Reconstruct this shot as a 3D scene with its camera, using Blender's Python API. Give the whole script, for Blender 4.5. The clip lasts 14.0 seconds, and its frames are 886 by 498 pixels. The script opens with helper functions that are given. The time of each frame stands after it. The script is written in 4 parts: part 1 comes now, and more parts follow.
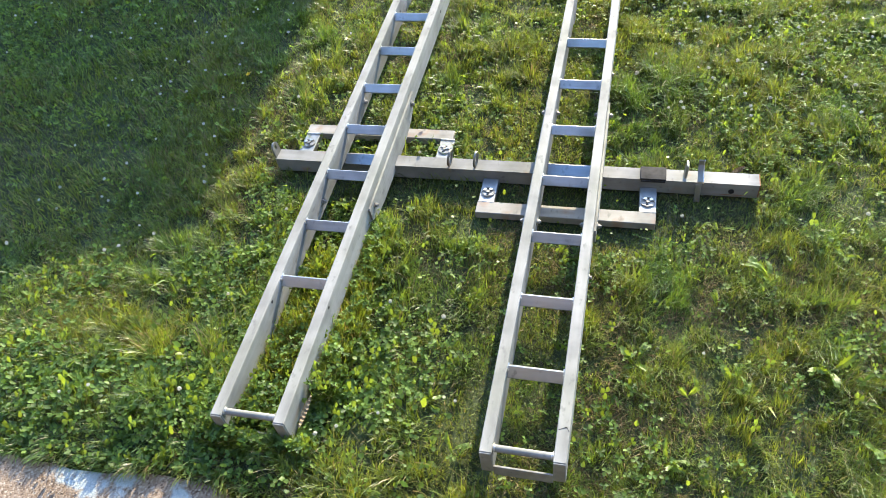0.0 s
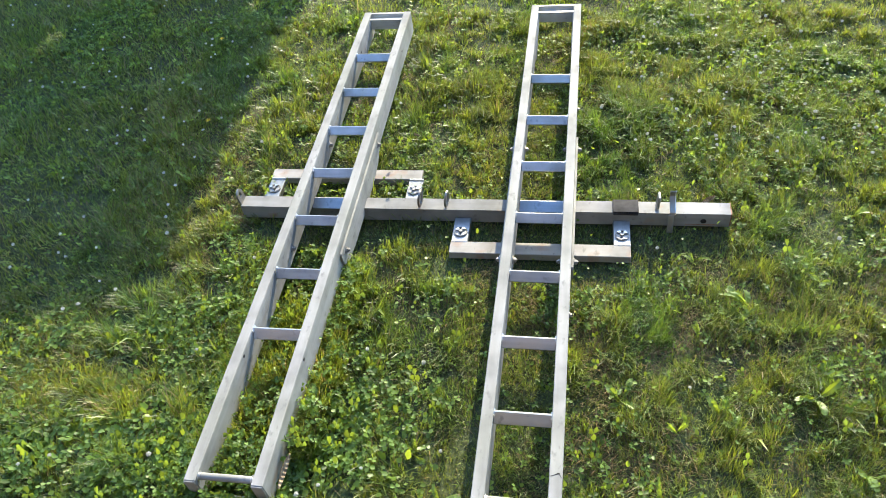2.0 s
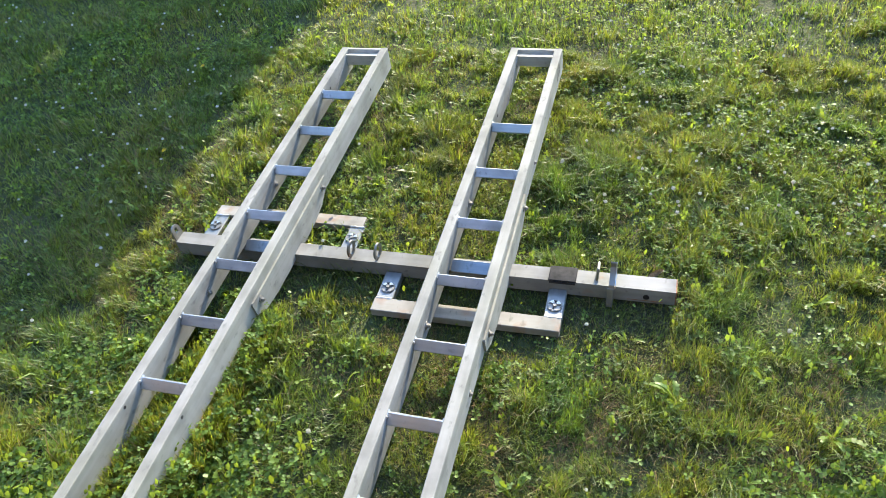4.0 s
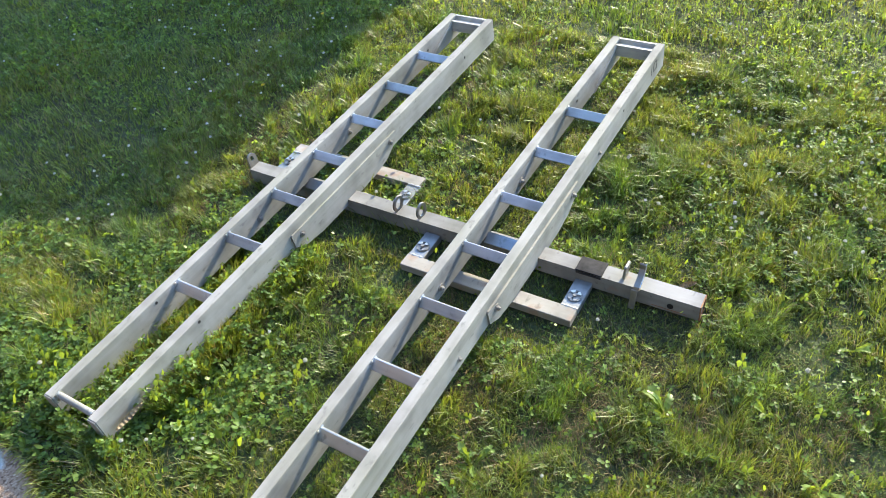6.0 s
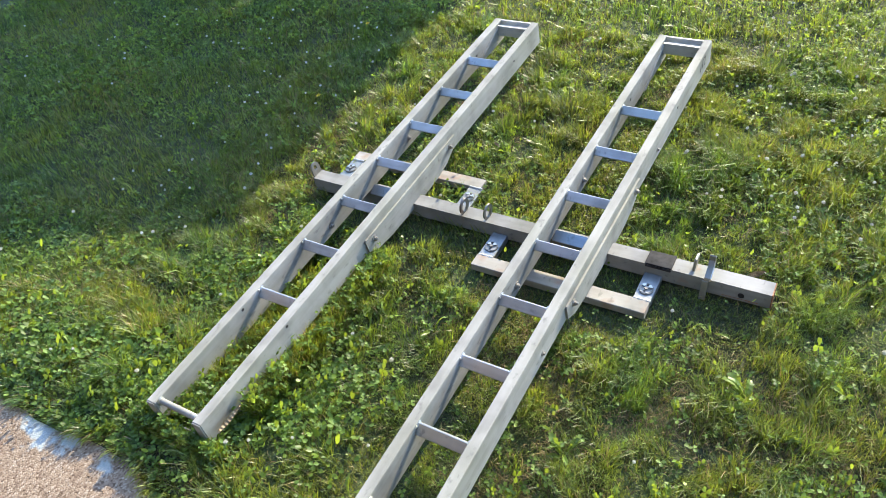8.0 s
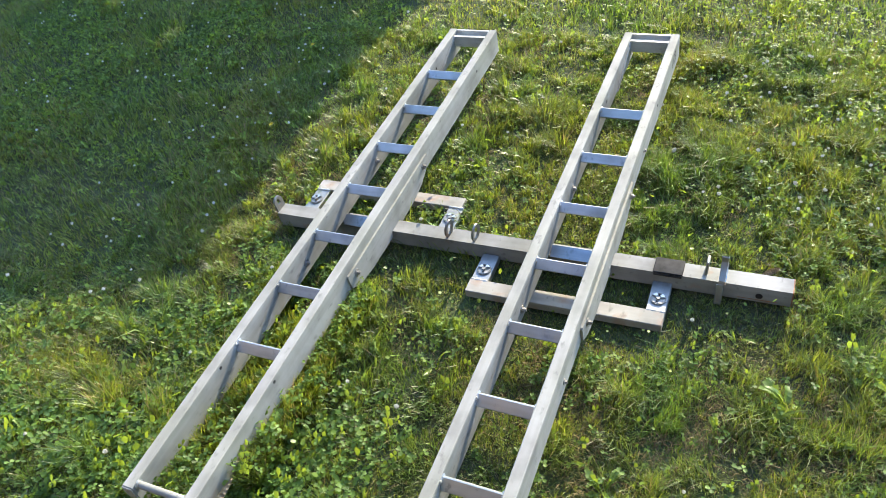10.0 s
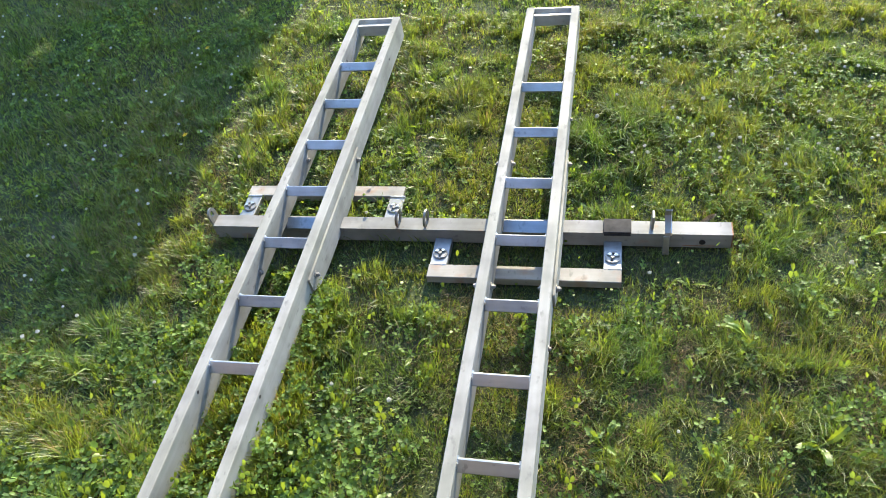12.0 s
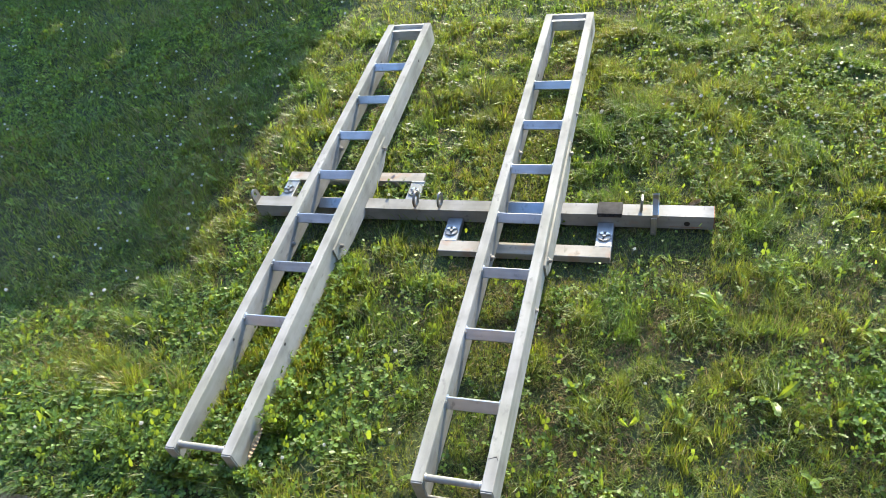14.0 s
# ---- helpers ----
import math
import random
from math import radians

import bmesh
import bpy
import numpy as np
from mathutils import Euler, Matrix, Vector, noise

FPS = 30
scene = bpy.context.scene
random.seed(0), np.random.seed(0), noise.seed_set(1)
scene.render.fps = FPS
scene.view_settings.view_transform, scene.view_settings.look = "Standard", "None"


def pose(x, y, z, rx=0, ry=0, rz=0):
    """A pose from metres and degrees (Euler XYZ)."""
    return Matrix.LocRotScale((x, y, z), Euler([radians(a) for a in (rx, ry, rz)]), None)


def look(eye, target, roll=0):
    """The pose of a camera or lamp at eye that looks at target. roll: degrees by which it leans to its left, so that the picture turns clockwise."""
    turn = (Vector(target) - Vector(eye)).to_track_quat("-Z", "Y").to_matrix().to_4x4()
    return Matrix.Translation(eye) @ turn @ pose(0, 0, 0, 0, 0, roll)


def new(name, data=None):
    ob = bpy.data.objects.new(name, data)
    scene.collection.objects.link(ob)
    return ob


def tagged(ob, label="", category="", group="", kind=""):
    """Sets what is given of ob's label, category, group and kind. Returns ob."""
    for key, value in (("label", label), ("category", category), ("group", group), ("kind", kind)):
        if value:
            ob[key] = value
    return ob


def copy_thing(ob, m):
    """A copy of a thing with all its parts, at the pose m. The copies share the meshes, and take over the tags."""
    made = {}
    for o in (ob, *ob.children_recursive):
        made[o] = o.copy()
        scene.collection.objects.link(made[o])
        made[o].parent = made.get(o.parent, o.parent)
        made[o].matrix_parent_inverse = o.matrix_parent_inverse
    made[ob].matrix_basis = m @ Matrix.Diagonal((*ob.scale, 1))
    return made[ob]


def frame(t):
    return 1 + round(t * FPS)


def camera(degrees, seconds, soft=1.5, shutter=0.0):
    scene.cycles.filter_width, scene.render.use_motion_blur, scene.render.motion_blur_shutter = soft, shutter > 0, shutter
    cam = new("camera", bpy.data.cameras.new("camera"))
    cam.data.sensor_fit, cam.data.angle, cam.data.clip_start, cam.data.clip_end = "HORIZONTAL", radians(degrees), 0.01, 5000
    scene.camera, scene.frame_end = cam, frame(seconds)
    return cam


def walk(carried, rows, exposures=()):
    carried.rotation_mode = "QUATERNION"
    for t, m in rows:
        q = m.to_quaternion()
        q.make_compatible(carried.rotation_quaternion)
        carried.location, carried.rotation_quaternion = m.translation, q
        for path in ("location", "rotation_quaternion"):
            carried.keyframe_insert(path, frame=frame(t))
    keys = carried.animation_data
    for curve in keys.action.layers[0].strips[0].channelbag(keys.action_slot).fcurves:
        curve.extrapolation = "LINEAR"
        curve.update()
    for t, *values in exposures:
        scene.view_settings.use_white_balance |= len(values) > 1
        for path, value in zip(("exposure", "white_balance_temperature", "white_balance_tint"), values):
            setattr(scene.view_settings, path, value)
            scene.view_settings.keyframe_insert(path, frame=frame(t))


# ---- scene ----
cam = camera(61.3, 14.0, soft=0.5)
PATH = [
    (0, (0.901, -0.702, 1.685), (0.463, 0.544, 0.184), -10.2),
    (0.5, (0.868, -0.694, 1.689), (0.465, 0.566, 0.19), -10.1),
    (1, (0.845, -0.671, 1.661), (0.48, 0.609, 0.169), -9.8),
    (1.5, (0.845, -0.663, 1.66), (0.502, 0.638, 0.18), -9.5),
    (2, (0.851, -0.661, 1.671), (0.511, 0.67, 0.218), -9.0),
    (2.5, (0.902, -0.632, 1.671), (0.536, 0.722, 0.245), -9.0),
    (3, (1.031, -0.586, 1.633), (0.627, 0.785, 0.234), -9.0),
    (3.2, (1.094, -0.546, 1.627), (0.664, 0.813, 0.224), -9.6),
    (5.3, (1.376, -0.318, 1.551), (0.654, 0.937, 0.171), -8.5),
    (5.5, (1.435, -0.328, 1.547), (0.668, 0.901, 0.169), -8.7),
    (6, (1.528, -0.343, 1.552), (0.663, 0.815, 0.17), -9.5),
    (6.5, (1.511, -0.383, 1.554), (0.598, 0.731, 0.166), -10.3),
    (7, (1.466, -0.43, 1.558), (0.543, 0.673, 0.168), -11.2),
    (7.5, (1.426, -0.455, 1.594), (0.519, 0.659, 0.203), -11.9),
    (8, (1.408, -0.473, 1.625), (0.518, 0.673, 0.249), -12.3),
    (10.3, (1.152, -0.391, 1.536), (0.455, 0.881, 0.159), -12.9),
    (10.5, (1.124, -0.379, 1.536), (0.47, 0.905, 0.15), -12.7),
    (11, (1.061, -0.398, 1.547), (0.509, 0.911, 0.138), -12.1),
    (11.5, (1.007, -0.428, 1.574), (0.54, 0.889, 0.143), -11.7),
    (12, (0.981, -0.486, 1.59), (0.552, 0.829, 0.146), -11.9),
    (12.5, (0.976, -0.547, 1.616), (0.541, 0.766, 0.172), -12.5),
    (13, (1.049, -0.599, 1.633), (0.572, 0.716, 0.205), -13.1),
    (13.5, (1.149, -0.67, 1.663), (0.612, 0.642, 0.252), -14.1),
    (14, (1.194, -0.705, 1.678), (0.609, 0.601, 0.281), -14.9),
]
walk(cam, [(t, look(eye, target, roll)) for t, eye, target, roll in PATH], exposures=[(0, 1.58), (14, 1.58)])

# ---- light ----
SUN = Vector((0.30, 2.3, 1.0)).normalized()
world = bpy.data.worlds.new("sky")
scene.world = world
world.use_nodes = True
wt = world.node_tree
sky = wt.nodes.new("ShaderNodeTexSky")
sky.sky_type, sky.sun_disc = "NISHITA", False
sky.ozone_density, sky.dust_density = 3.0, 0.6
sky.sun_elevation = math.asin(SUN.z)
sky.sun_rotation = math.atan2(SUN.x, SUN.y)
wt.links.new(sky.outputs[0], wt.nodes["Background"].inputs[0])
wt.nodes["Background"].inputs[1].default_value = 0.275
lamp = bpy.data.lights.new("sun", "SUN")
lamp.energy, lamp.angle, lamp.color = 4.9, radians(0.53), (1.0, 0.87, 0.61)
sun = new("sun", lamp)
sun.matrix_world = look(SUN * 40, (0, 0, 0))


# ---- materials ----
def material(name):
    m = bpy.data.materials.new(name)
    m.use_nodes = True
    t = m.node_tree
    return m, t, t.nodes["Principled BSDF"], t.links


def node(t, kind, **values):
    n = t.nodes.new(kind)
    for key, value in values.items():
        n.inputs[key].default_value = value
    return n


def ramp(t, fac, stops, links):
    n = t.nodes.new("ShaderNodeValToRGB")
    e = n.color_ramp.elements
    while len(e) < len(stops):
        e.new(0.5)
    for el, (p, c) in zip(e, stops):
        el.position, el.color = p, (*c, 1)
    links.new(fac, n.inputs[0])
    return n.outputs[0]


def noise_at(t, links, scale, detail=4, stretch=(1, 1, 1), source="Object"):
    co = t.nodes.new("ShaderNodeTexCoord")
    mp = t.nodes.new("ShaderNodeMapping")
    mp.inputs["Scale"].default_value = stretch
    links.new(co.outputs[source], mp.inputs[0])
    n = node(t, "ShaderNodeTexNoise", Scale=scale, Detail=detail)
    links.new(mp.outputs[0], n.inputs["Vector"])
    return n.outputs["Fac"]


def mix(t, links, fac, a, b, how="MIX"):
    n = t.nodes.new("ShaderNodeMix")
    n.data_type, n.blend_type = "RGBA", how
    if isinstance(fac, (int, float)):
        n.inputs[0].default_value = fac
    else:
        links.new(fac, n.inputs[0])
    for value, slot in ((a, 6), (b, 7)):
        if isinstance(value, tuple):
            n.inputs[slot].default_value = (*value, 1)
        else:
            links.new(value, n.inputs[slot])
    return n.outputs[2]


def bump(t, links, bsdf, height, strength, distance):
    n = node(t, "ShaderNodeBump", Strength=strength, Distance=distance)
    links.new(height, n.inputs["Height"])
    links.new(n.outputs[0], bsdf.inputs["Normal"])


def aluminium(name, tone, dull, stretch, rust=0.0, metal=1.0, gloss=0.5):
    m, t, b, k = material(name)
    b.inputs["Specular IOR Level"].default_value = gloss
    grain = noise_at(t, k, 40, 5, stretch)
    blot = noise_at(t, k, 9, 6)
    fine = noise_at(t, k, 160, 3)
    col = ramp(t, blot, [(0.3, tuple(c * 0.7 for c in tone)), (0.55, tone), (0.75, tuple(min(1, c * 1.08) for c in tone))], k)
    col = mix(t, k, 0.35, col, ramp(t, grain, [(0.35, (0.55, 0.54, 0.52)), (0.6, (1, 1, 1))], k), "MULTIPLY")
    scuff = noise_at(t, k, 55, 9, (1, 0.5, 1))
    col = mix(t, k, ramp(t, scuff, [(0.62, (0, 0, 0)), (0.72, (0.7, 0.7, 0.7))], k), col, tuple(c * 0.5 for c in tone))
    smear = noise_at(t, k, 5, 5, (1.6, 0.7, 1.6))
    col = mix(t, k, 1.0, col, ramp(t, smear, [(0.35, (0.86, 0.87, 0.8)), (0.6, (1, 1, 1))], k), "MULTIPLY")
    if rust:
        spots = noise_at(t, k, 14, 8)
        col = mix(t, k, ramp(t, spots, [(0.66 - rust * 0.1, (0, 0, 0)), (0.8, (0.8, 0.8, 0.8))], k), col, (0.3, 0.13, 0.05))
    k.new(col, b.inputs["Base Color"])
    b.inputs["Metallic"].default_value = metal
    r = ramp(t, blot, [(0.3, (dull + 0.14,) * 3), (0.7, (dull - 0.06,) * 3)], k)
    k.new(r, b.inputs["Roughness"])
    bump(t, k, b, mix(t, k, 0.5, grain, fine), 0.12, 0.002)
    return m


ALU = aluminium("weathered_aluminium", (0.31, 0.306, 0.29), 0.66, (1, 0.06, 1), metal=0.07, gloss=0.14)
RUNG_ALU = aluminium("rung_aluminium", (0.49, 0.515, 0.55), 0.36, (0.08, 1, 1), metal=0.85)
# Brighter copy of ALU: the end channel's lit look is put into its colour.
LIT_ALU = aluminium("lit_aluminium", (0.66, 0.65, 0.63), 0.4, (0.08, 1, 1), metal=0.4)
SHADE_ALU = aluminium("smooth_bluish_aluminium", (0.45, 0.48, 0.54), 0.3, (0.08, 1, 1), metal=0.9)
BAR = aluminium("galvanised_steel", (0.268, 0.266, 0.262), 0.66, (0.06, 1, 1), rust=0.14, metal=0.0, gloss=0.22)
FRAME_BAR = aluminium("worn_frame_steel", (0.36, 0.34, 0.315), 0.65, (0.06, 1, 1), rust=1.1, metal=0.0, gloss=0.15)
ARM = aluminium("arm_steel", (0.31, 0.32, 0.335), 0.42, (1, 0.1, 1), metal=0.55)
ZINC = aluminium("bright_zinc", (0.7, 0.7, 0.69), 0.26, (1, 1, 1), metal=0.9)
OLD_ZINC = aluminium("grey_zinc", (0.30, 0.29, 0.275), 0.45, (1, 1, 1), rust=0.2, metal=0.7)
BOLT = aluminium("dull_bolt_steel", (0.3, 0.29, 0.28), 0.5, (1, 1, 1), rust=0.1, metal=0.4)
WELD = aluminium("weld_bead", (0.62, 0.62, 0.61), 0.34, (1, 1, 1), metal=0.7)


def plain(name, dark, light, scale, rough, depth=0.002, strength=0.4):
    m, t, b, k = material(name)
    f = noise_at(t, k, scale, 6)
    k.new(ramp(t, f, [(0.3, dark), (0.7, light)], k), b.inputs["Base Color"])
    b.inputs["Roughness"].default_value = rough
    bump(t, k, b, noise_at(t, k, scale * 5, 4), strength, depth)
    return m


RUBBER = plain("black_rubber", (0.014, 0.014, 0.015), (0.036, 0.035, 0.036), 60, 0.8, 0.001, 0.2)
RUBBER.node_tree.nodes["Principled BSDF"].inputs["Specular IOR Level"].default_value = 0.2
RUST = plain("rusty_edge", (0.12, 0.045, 0.018), (0.34, 0.16, 0.07), 80, 0.8)
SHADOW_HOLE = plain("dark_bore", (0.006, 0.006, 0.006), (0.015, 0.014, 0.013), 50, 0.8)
INK = plain("black_ink", (0.01, 0.01, 0.012), (0.03, 0.03, 0.03), 200, 0.6)
DRY = plain("dry_leaf", (0.09, 0.06, 0.032), (0.32, 0.24, 0.14), 90, 0.7)
YELLOW = plain("yellow_petal", (0.6, 0.38, 0.01), (0.8, 0.6, 0.03), 300, 0.6)
SIDING = plain("pale_siding", (0.45, 0.44, 0.41), (0.6, 0.59, 0.56), 3, 0.7)
BLOCKER_DARK = plain("dark_blocker_wall", (0.035, 0.024, 0.017), (0.075, 0.052, 0.036), 6, 0.8)
SHINGLE = plain("grey_shingle", (0.07, 0.07, 0.07), (0.15, 0.14, 0.13), 8, 0.9)


def leafy(name, dark, light, glow, straw=0.0, rough=0.45, patch=0.0, share=0.45, gloss=0.38):
    """Thin leaves: a glossy face and light that passes through, varied leaf by leaf and place by place."""
    m, t, b, k = material(name)
    geo = t.nodes.new("ShaderNodeNewGeometry")
    each = geo.outputs["Random Per Island"]
    stops = [(0.28, dark), (1.0 - max(straw, 0.001), light)]
    if straw:
        stops += [(1.0 - straw + 0.002, (0.25, 0.2, 0.085))]
    col = ramp(t, each, stops, k)
    stops2 = [(0.25, tuple(c * 0.55 for c in glow)), (1.0 - max(straw, 0.001), glow)]
    if straw:
        stops2 += [(1.0 - straw + 0.002, (0.36, 0.29, 0.11))]
    thru = ramp(t, each, stops2, k)
    if patch:
        where = noise_at(t, k, 2.6, 4)
        tone = ramp(t, where, [(0.36, (0.72, 0.92, 0.95)), (0.5, (1, 1, 1)), (0.64, (1.0 + patch, 1.0 + patch * 0.5, 0.95))], k)
        col = mix(t, k, 1.0, col, tone, "MULTIPLY")
        thru = mix(t, k, 1.0, thru, tone, "MULTIPLY")
        burnt = ramp(t, noise_at(t, k, 1.5, 7), [(0.55, (1, 1, 1)), (0.7, (1.08, 0.98, 0.95))], k)
        col = mix(t, k, 1.0, col, burnt, "MULTIPLY")
        thru = mix(t, k, 1.0, thru, burnt, "MULTIPLY")
    k.new(col, b.inputs["Base Color"])
    b.inputs["Roughness"].default_value = rough
    b.inputs["Specular IOR Level"].default_value = gloss
    tr = t.nodes.new("ShaderNodeBsdfTranslucent")
    k.new(thru, tr.inputs[0])
    mx = node(t, "ShaderNodeMixShader", Fac=share)
    k.new(b.outputs[0], mx.inputs[1])
    k.new(tr.outputs[0], mx.inputs[2])
    k.new(mx.outputs[0], t.nodes["Material Output"].inputs[0])
    return m


GRASS = leafy("grass_blade", (0.016, 0.033, 0.010), (0.178, 0.245, 0.064), (0.50, 0.62, 0.05), straw=0.09, patch=0.2, share=0.38, rough=0.4, gloss=0.45)
THATCH = leafy("dry_grass_blade", (0.11, 0.075, 0.035), (0.28, 0.215, 0.10), (0.30, 0.235, 0.11), share=0.3, rough=0.7, gloss=0.2)
CLOVER = leafy("clover_leaf", (0.026, 0.064, 0.017), (0.155, 0.255, 0.066), (0.49, 0.66, 0.055), rough=0.5, share=0.44, gloss=0.24)
BROAD = leafy("broad_leaf", (0.06, 0.13, 0.02), (0.17, 0.26, 0.05), (0.48, 0.62, 0.045), rough=0.42, share=0.55, gloss=0.45)
WEED = leafy("weed_leaf", (0.08, 0.14, 0.025), (0.17, 0.25, 0.06), (0.44, 0.57, 0.04), rough=0.42, share=0.45, gloss=0.42)
PETAL = leafy("clover_petal", (0.66, 0.66, 0.55), (0.85, 0.84, 0.78), (0.85, 0.83, 0.72), rough=0.7, share=0.55, gloss=0.2)
STEM = leafy("weed_stem", (0.07, 0.12, 0.03), (0.11, 0.17, 0.05), (0.2, 0.3, 0.06), rough=0.5, share=0.25)

m, t, b, k = material("lawn_soil")
crumb, blot = noise_at(t, k, 55, 8), noise_at(t, k, 1.7, 5)
earth = ramp(t, crumb, [(0.3, (0.016, 0.011, 0.006)), (0.55, (0.046, 0.034, 0.016)), (0.78, (0.12, 0.085, 0.042))], k)
green = ramp(t, crumb, [(0.3, (0.02, 0.035, 0.01)), (0.7, (0.06, 0.095, 0.022))], k)
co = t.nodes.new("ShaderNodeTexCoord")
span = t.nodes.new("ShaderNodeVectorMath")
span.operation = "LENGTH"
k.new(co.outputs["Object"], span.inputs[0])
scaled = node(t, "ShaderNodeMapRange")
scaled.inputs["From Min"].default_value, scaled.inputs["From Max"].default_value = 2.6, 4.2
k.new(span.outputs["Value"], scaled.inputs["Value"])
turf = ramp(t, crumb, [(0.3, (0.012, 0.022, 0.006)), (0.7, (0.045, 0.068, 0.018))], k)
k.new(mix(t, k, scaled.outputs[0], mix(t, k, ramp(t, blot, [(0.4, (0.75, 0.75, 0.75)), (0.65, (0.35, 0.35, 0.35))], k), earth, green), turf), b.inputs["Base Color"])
b.inputs["Roughness"].default_value = 0.95
bump(t, k, b, crumb, 0.8, 0.01)
SOIL = m

PALE_SPOTS = (((-0.29, -0.165, 0.058), 0.11), ((-0.36, -0.15, 0.058), 0.08), ((-0.2, -0.16, 0.058), 0.08), ((-0.04, -0.158, 0.058), 0.06))
m, t, b, k = material("exposed_aggregate")
co = t.nodes.new("ShaderNodeTexCoord")
cells = node(t, "ShaderNodeTexVoronoi", Scale=210)
k.new(co.outputs["Object"], cells.inputs["Vector"])
tint = ramp(t, cells.outputs["Color"], [(0.1, (0.10, 0.062, 0.038)), (0.4, (0.24, 0.168, 0.115)), (0.7, (0.31, 0.235, 0.168)), (0.95, (0.46, 0.39, 0.31))], k)
grime = ramp(t, noise_at(t, k, 4, 6), [(0.3, (0.72, 0.70, 0.68)), (0.7, (1, 1, 1))], k)
tint = mix(t, k, 1.0, tint, grime, "MULTIPLY")
# pale blue flecked patches at the lawn's edge
flake = noise_at(t, k, 38, 7)
for spot, size in PALE_SPOTS:
    off = t.nodes.new("ShaderNodeVectorMath")
    off.operation = "DISTANCE"
    off.inputs[1].default_value = spot
    k.new(co.outputs["Object"], off.inputs[0])
    fade = node(t, "ShaderNodeMapRange")
    fade.inputs["From Min"].default_value, fade.inputs["From Max"].default_value = size, 0.0
    k.new(off.outputs["Value"], fade.inputs["Value"])
    sum_up = node(t, "ShaderNodeMath")
    sum_up.operation = "MULTIPLY"
    k.new(fade.outputs[0], sum_up.inputs[0])
    k.new(flake, sum_up.inputs[1])
    tint = mix(t, k, ramp(t, sum_up.outputs[0], [(0.24, (0, 0, 0)), (0.36, (0.6, 0.6, 0.6))], k), tint, (0.38, 0.47, 0.50))
k.new(tint, b.inputs["Base Color"])
b.inputs["Roughness"].default_value = 0.85
inv = node(t, "ShaderNodeMath")
inv.operation = "SUBTRACT"
inv.inputs[0].default_value = 1.0
k.new(cells.outputs["Distance"], inv.inputs[1])
bump(t, k, b, inv.outputs[0], 0.4, 0.003)
PAVING = m


# ---- mesh helpers ----
def finish(bm, mat, smooth=True):
    me = bpy.data.meshes.new("mesh")
    bmesh.ops.recalc_face_normals(bm, faces=bm.faces)
    bm.to_mesh(me)
    bm.free()
    me.materials.append(mat)
    if smooth:
        me.shade_smooth()
        me.set_sharp_from_angle(angle=radians(28))
    return me


def part(name, bm, mat, parent, label="", m=None):
    ob = new(name, finish(bm, mat))
    ob.parent = parent
    if m is not None:
        ob.matrix_basis = m
    if label:
        tagged(ob, label)
    return ob


def box(x0, x1, y0, y1, z0, z1, bevel=0.0012, segments=1):
    bm = bmesh.new()
    bmesh.ops.create_cube(bm, size=1)
    bmesh.ops.transform(bm, matrix=Matrix.LocRotScale(((x0 + x1) / 2, (y0 + y1) / 2, (z0 + z1) / 2), None, (x1 - x0, y1 - y0, z1 - z0)), verts=bm.verts)
    if bevel:
        bmesh.ops.bevel(bm, geom=bm.edges[:], offset=bevel, segments=segments, affect="EDGES", profile=0.6)
    return bm


def cylinder(r, length, m=None, sides=20, r2=None, bevel=0.0):
    bm = bmesh.new()
    bmesh.ops.create_cone(bm, cap_ends=True, segments=sides, radius1=r, radius2=r if r2 is None else r2, depth=length)
    if bevel:
        rim = [e for e in bm.edges if abs(e.verts[0].co.z - e.verts[1].co.z) < 1e-6]
        bmesh.ops.bevel(bm, geom=rim, offset=bevel, segments=2, affect="EDGES")
    if m is not None:
        bmesh.ops.transform(bm, matrix=m, verts=bm.verts)
    return bm


def prism(outline, thick, holes=(), cutouts=()):
    """A plate: an outline in (u, v) with round holes (u, v, r) and cutouts, from w = 0 to thick."""
    bm = bmesh.new()
    loops = [list(outline), *[list(c) for c in cutouts]]
    for u, v, r in holes:
        loops.append([(u + r * math.cos(a * math.tau / 14), v + r * math.sin(a * math.tau / 14)) for a in range(14)])
    edges = []
    for loop in loops:
        vs = [bm.verts.new((u, v, 0)) for u, v in loop]
        edges += [bm.edges.new((vs[i], vs[(i + 1) % len(vs)])) for i in range(len(vs))]
    bmesh.ops.triangle_fill(bm, use_beauty=True, use_dissolve=False, edges=edges)
    out = bmesh.ops.extrude_face_region(bm, geom=bm.faces[:])
    bmesh.ops.translate(bm, vec=(0, 0, thick), verts=[g for g in out["geom"] if isinstance(g, bmesh.types.BMVert)])
    return bm


def merge(*meshes):
    bm = bmesh.new()
    for other in meshes:
        me = bpy.data.meshes.new("tmp")
        other.to_mesh(me)
        other.free()
        bm.from_mesh(me)
        bpy.data.meshes.remove(me)
    return bm


def moved(bm, m):
    bmesh.ops.transform(bm, matrix=m, verts=bm.verts)
    return bm


def lattice(seed, size=64):
    return np.random.RandomState(seed).rand(size, size)


def value_noise(x, y, scale, seed):
    g = lattice(seed)
    u, v = np.asarray(x) * scale + 500.0, np.asarray(y) * scale + 500.0
    i, j = np.floor(u).astype(int), np.floor(v).astype(int)
    fu, fv = u - i, v - j
    fu, fv = fu * fu * (3 - 2 * fu), fv * fv * (3 - 2 * fv)
    i0, i1, j0, j1 = i % 64, (i + 1) % 64, j % 64, (j + 1) % 64
    return (g[i0, j0] * (1 - fu) + g[i1, j0] * fu) * (1 - fv) + (g[i0, j1] * (1 - fu) + g[i1, j1] * fu) * fv


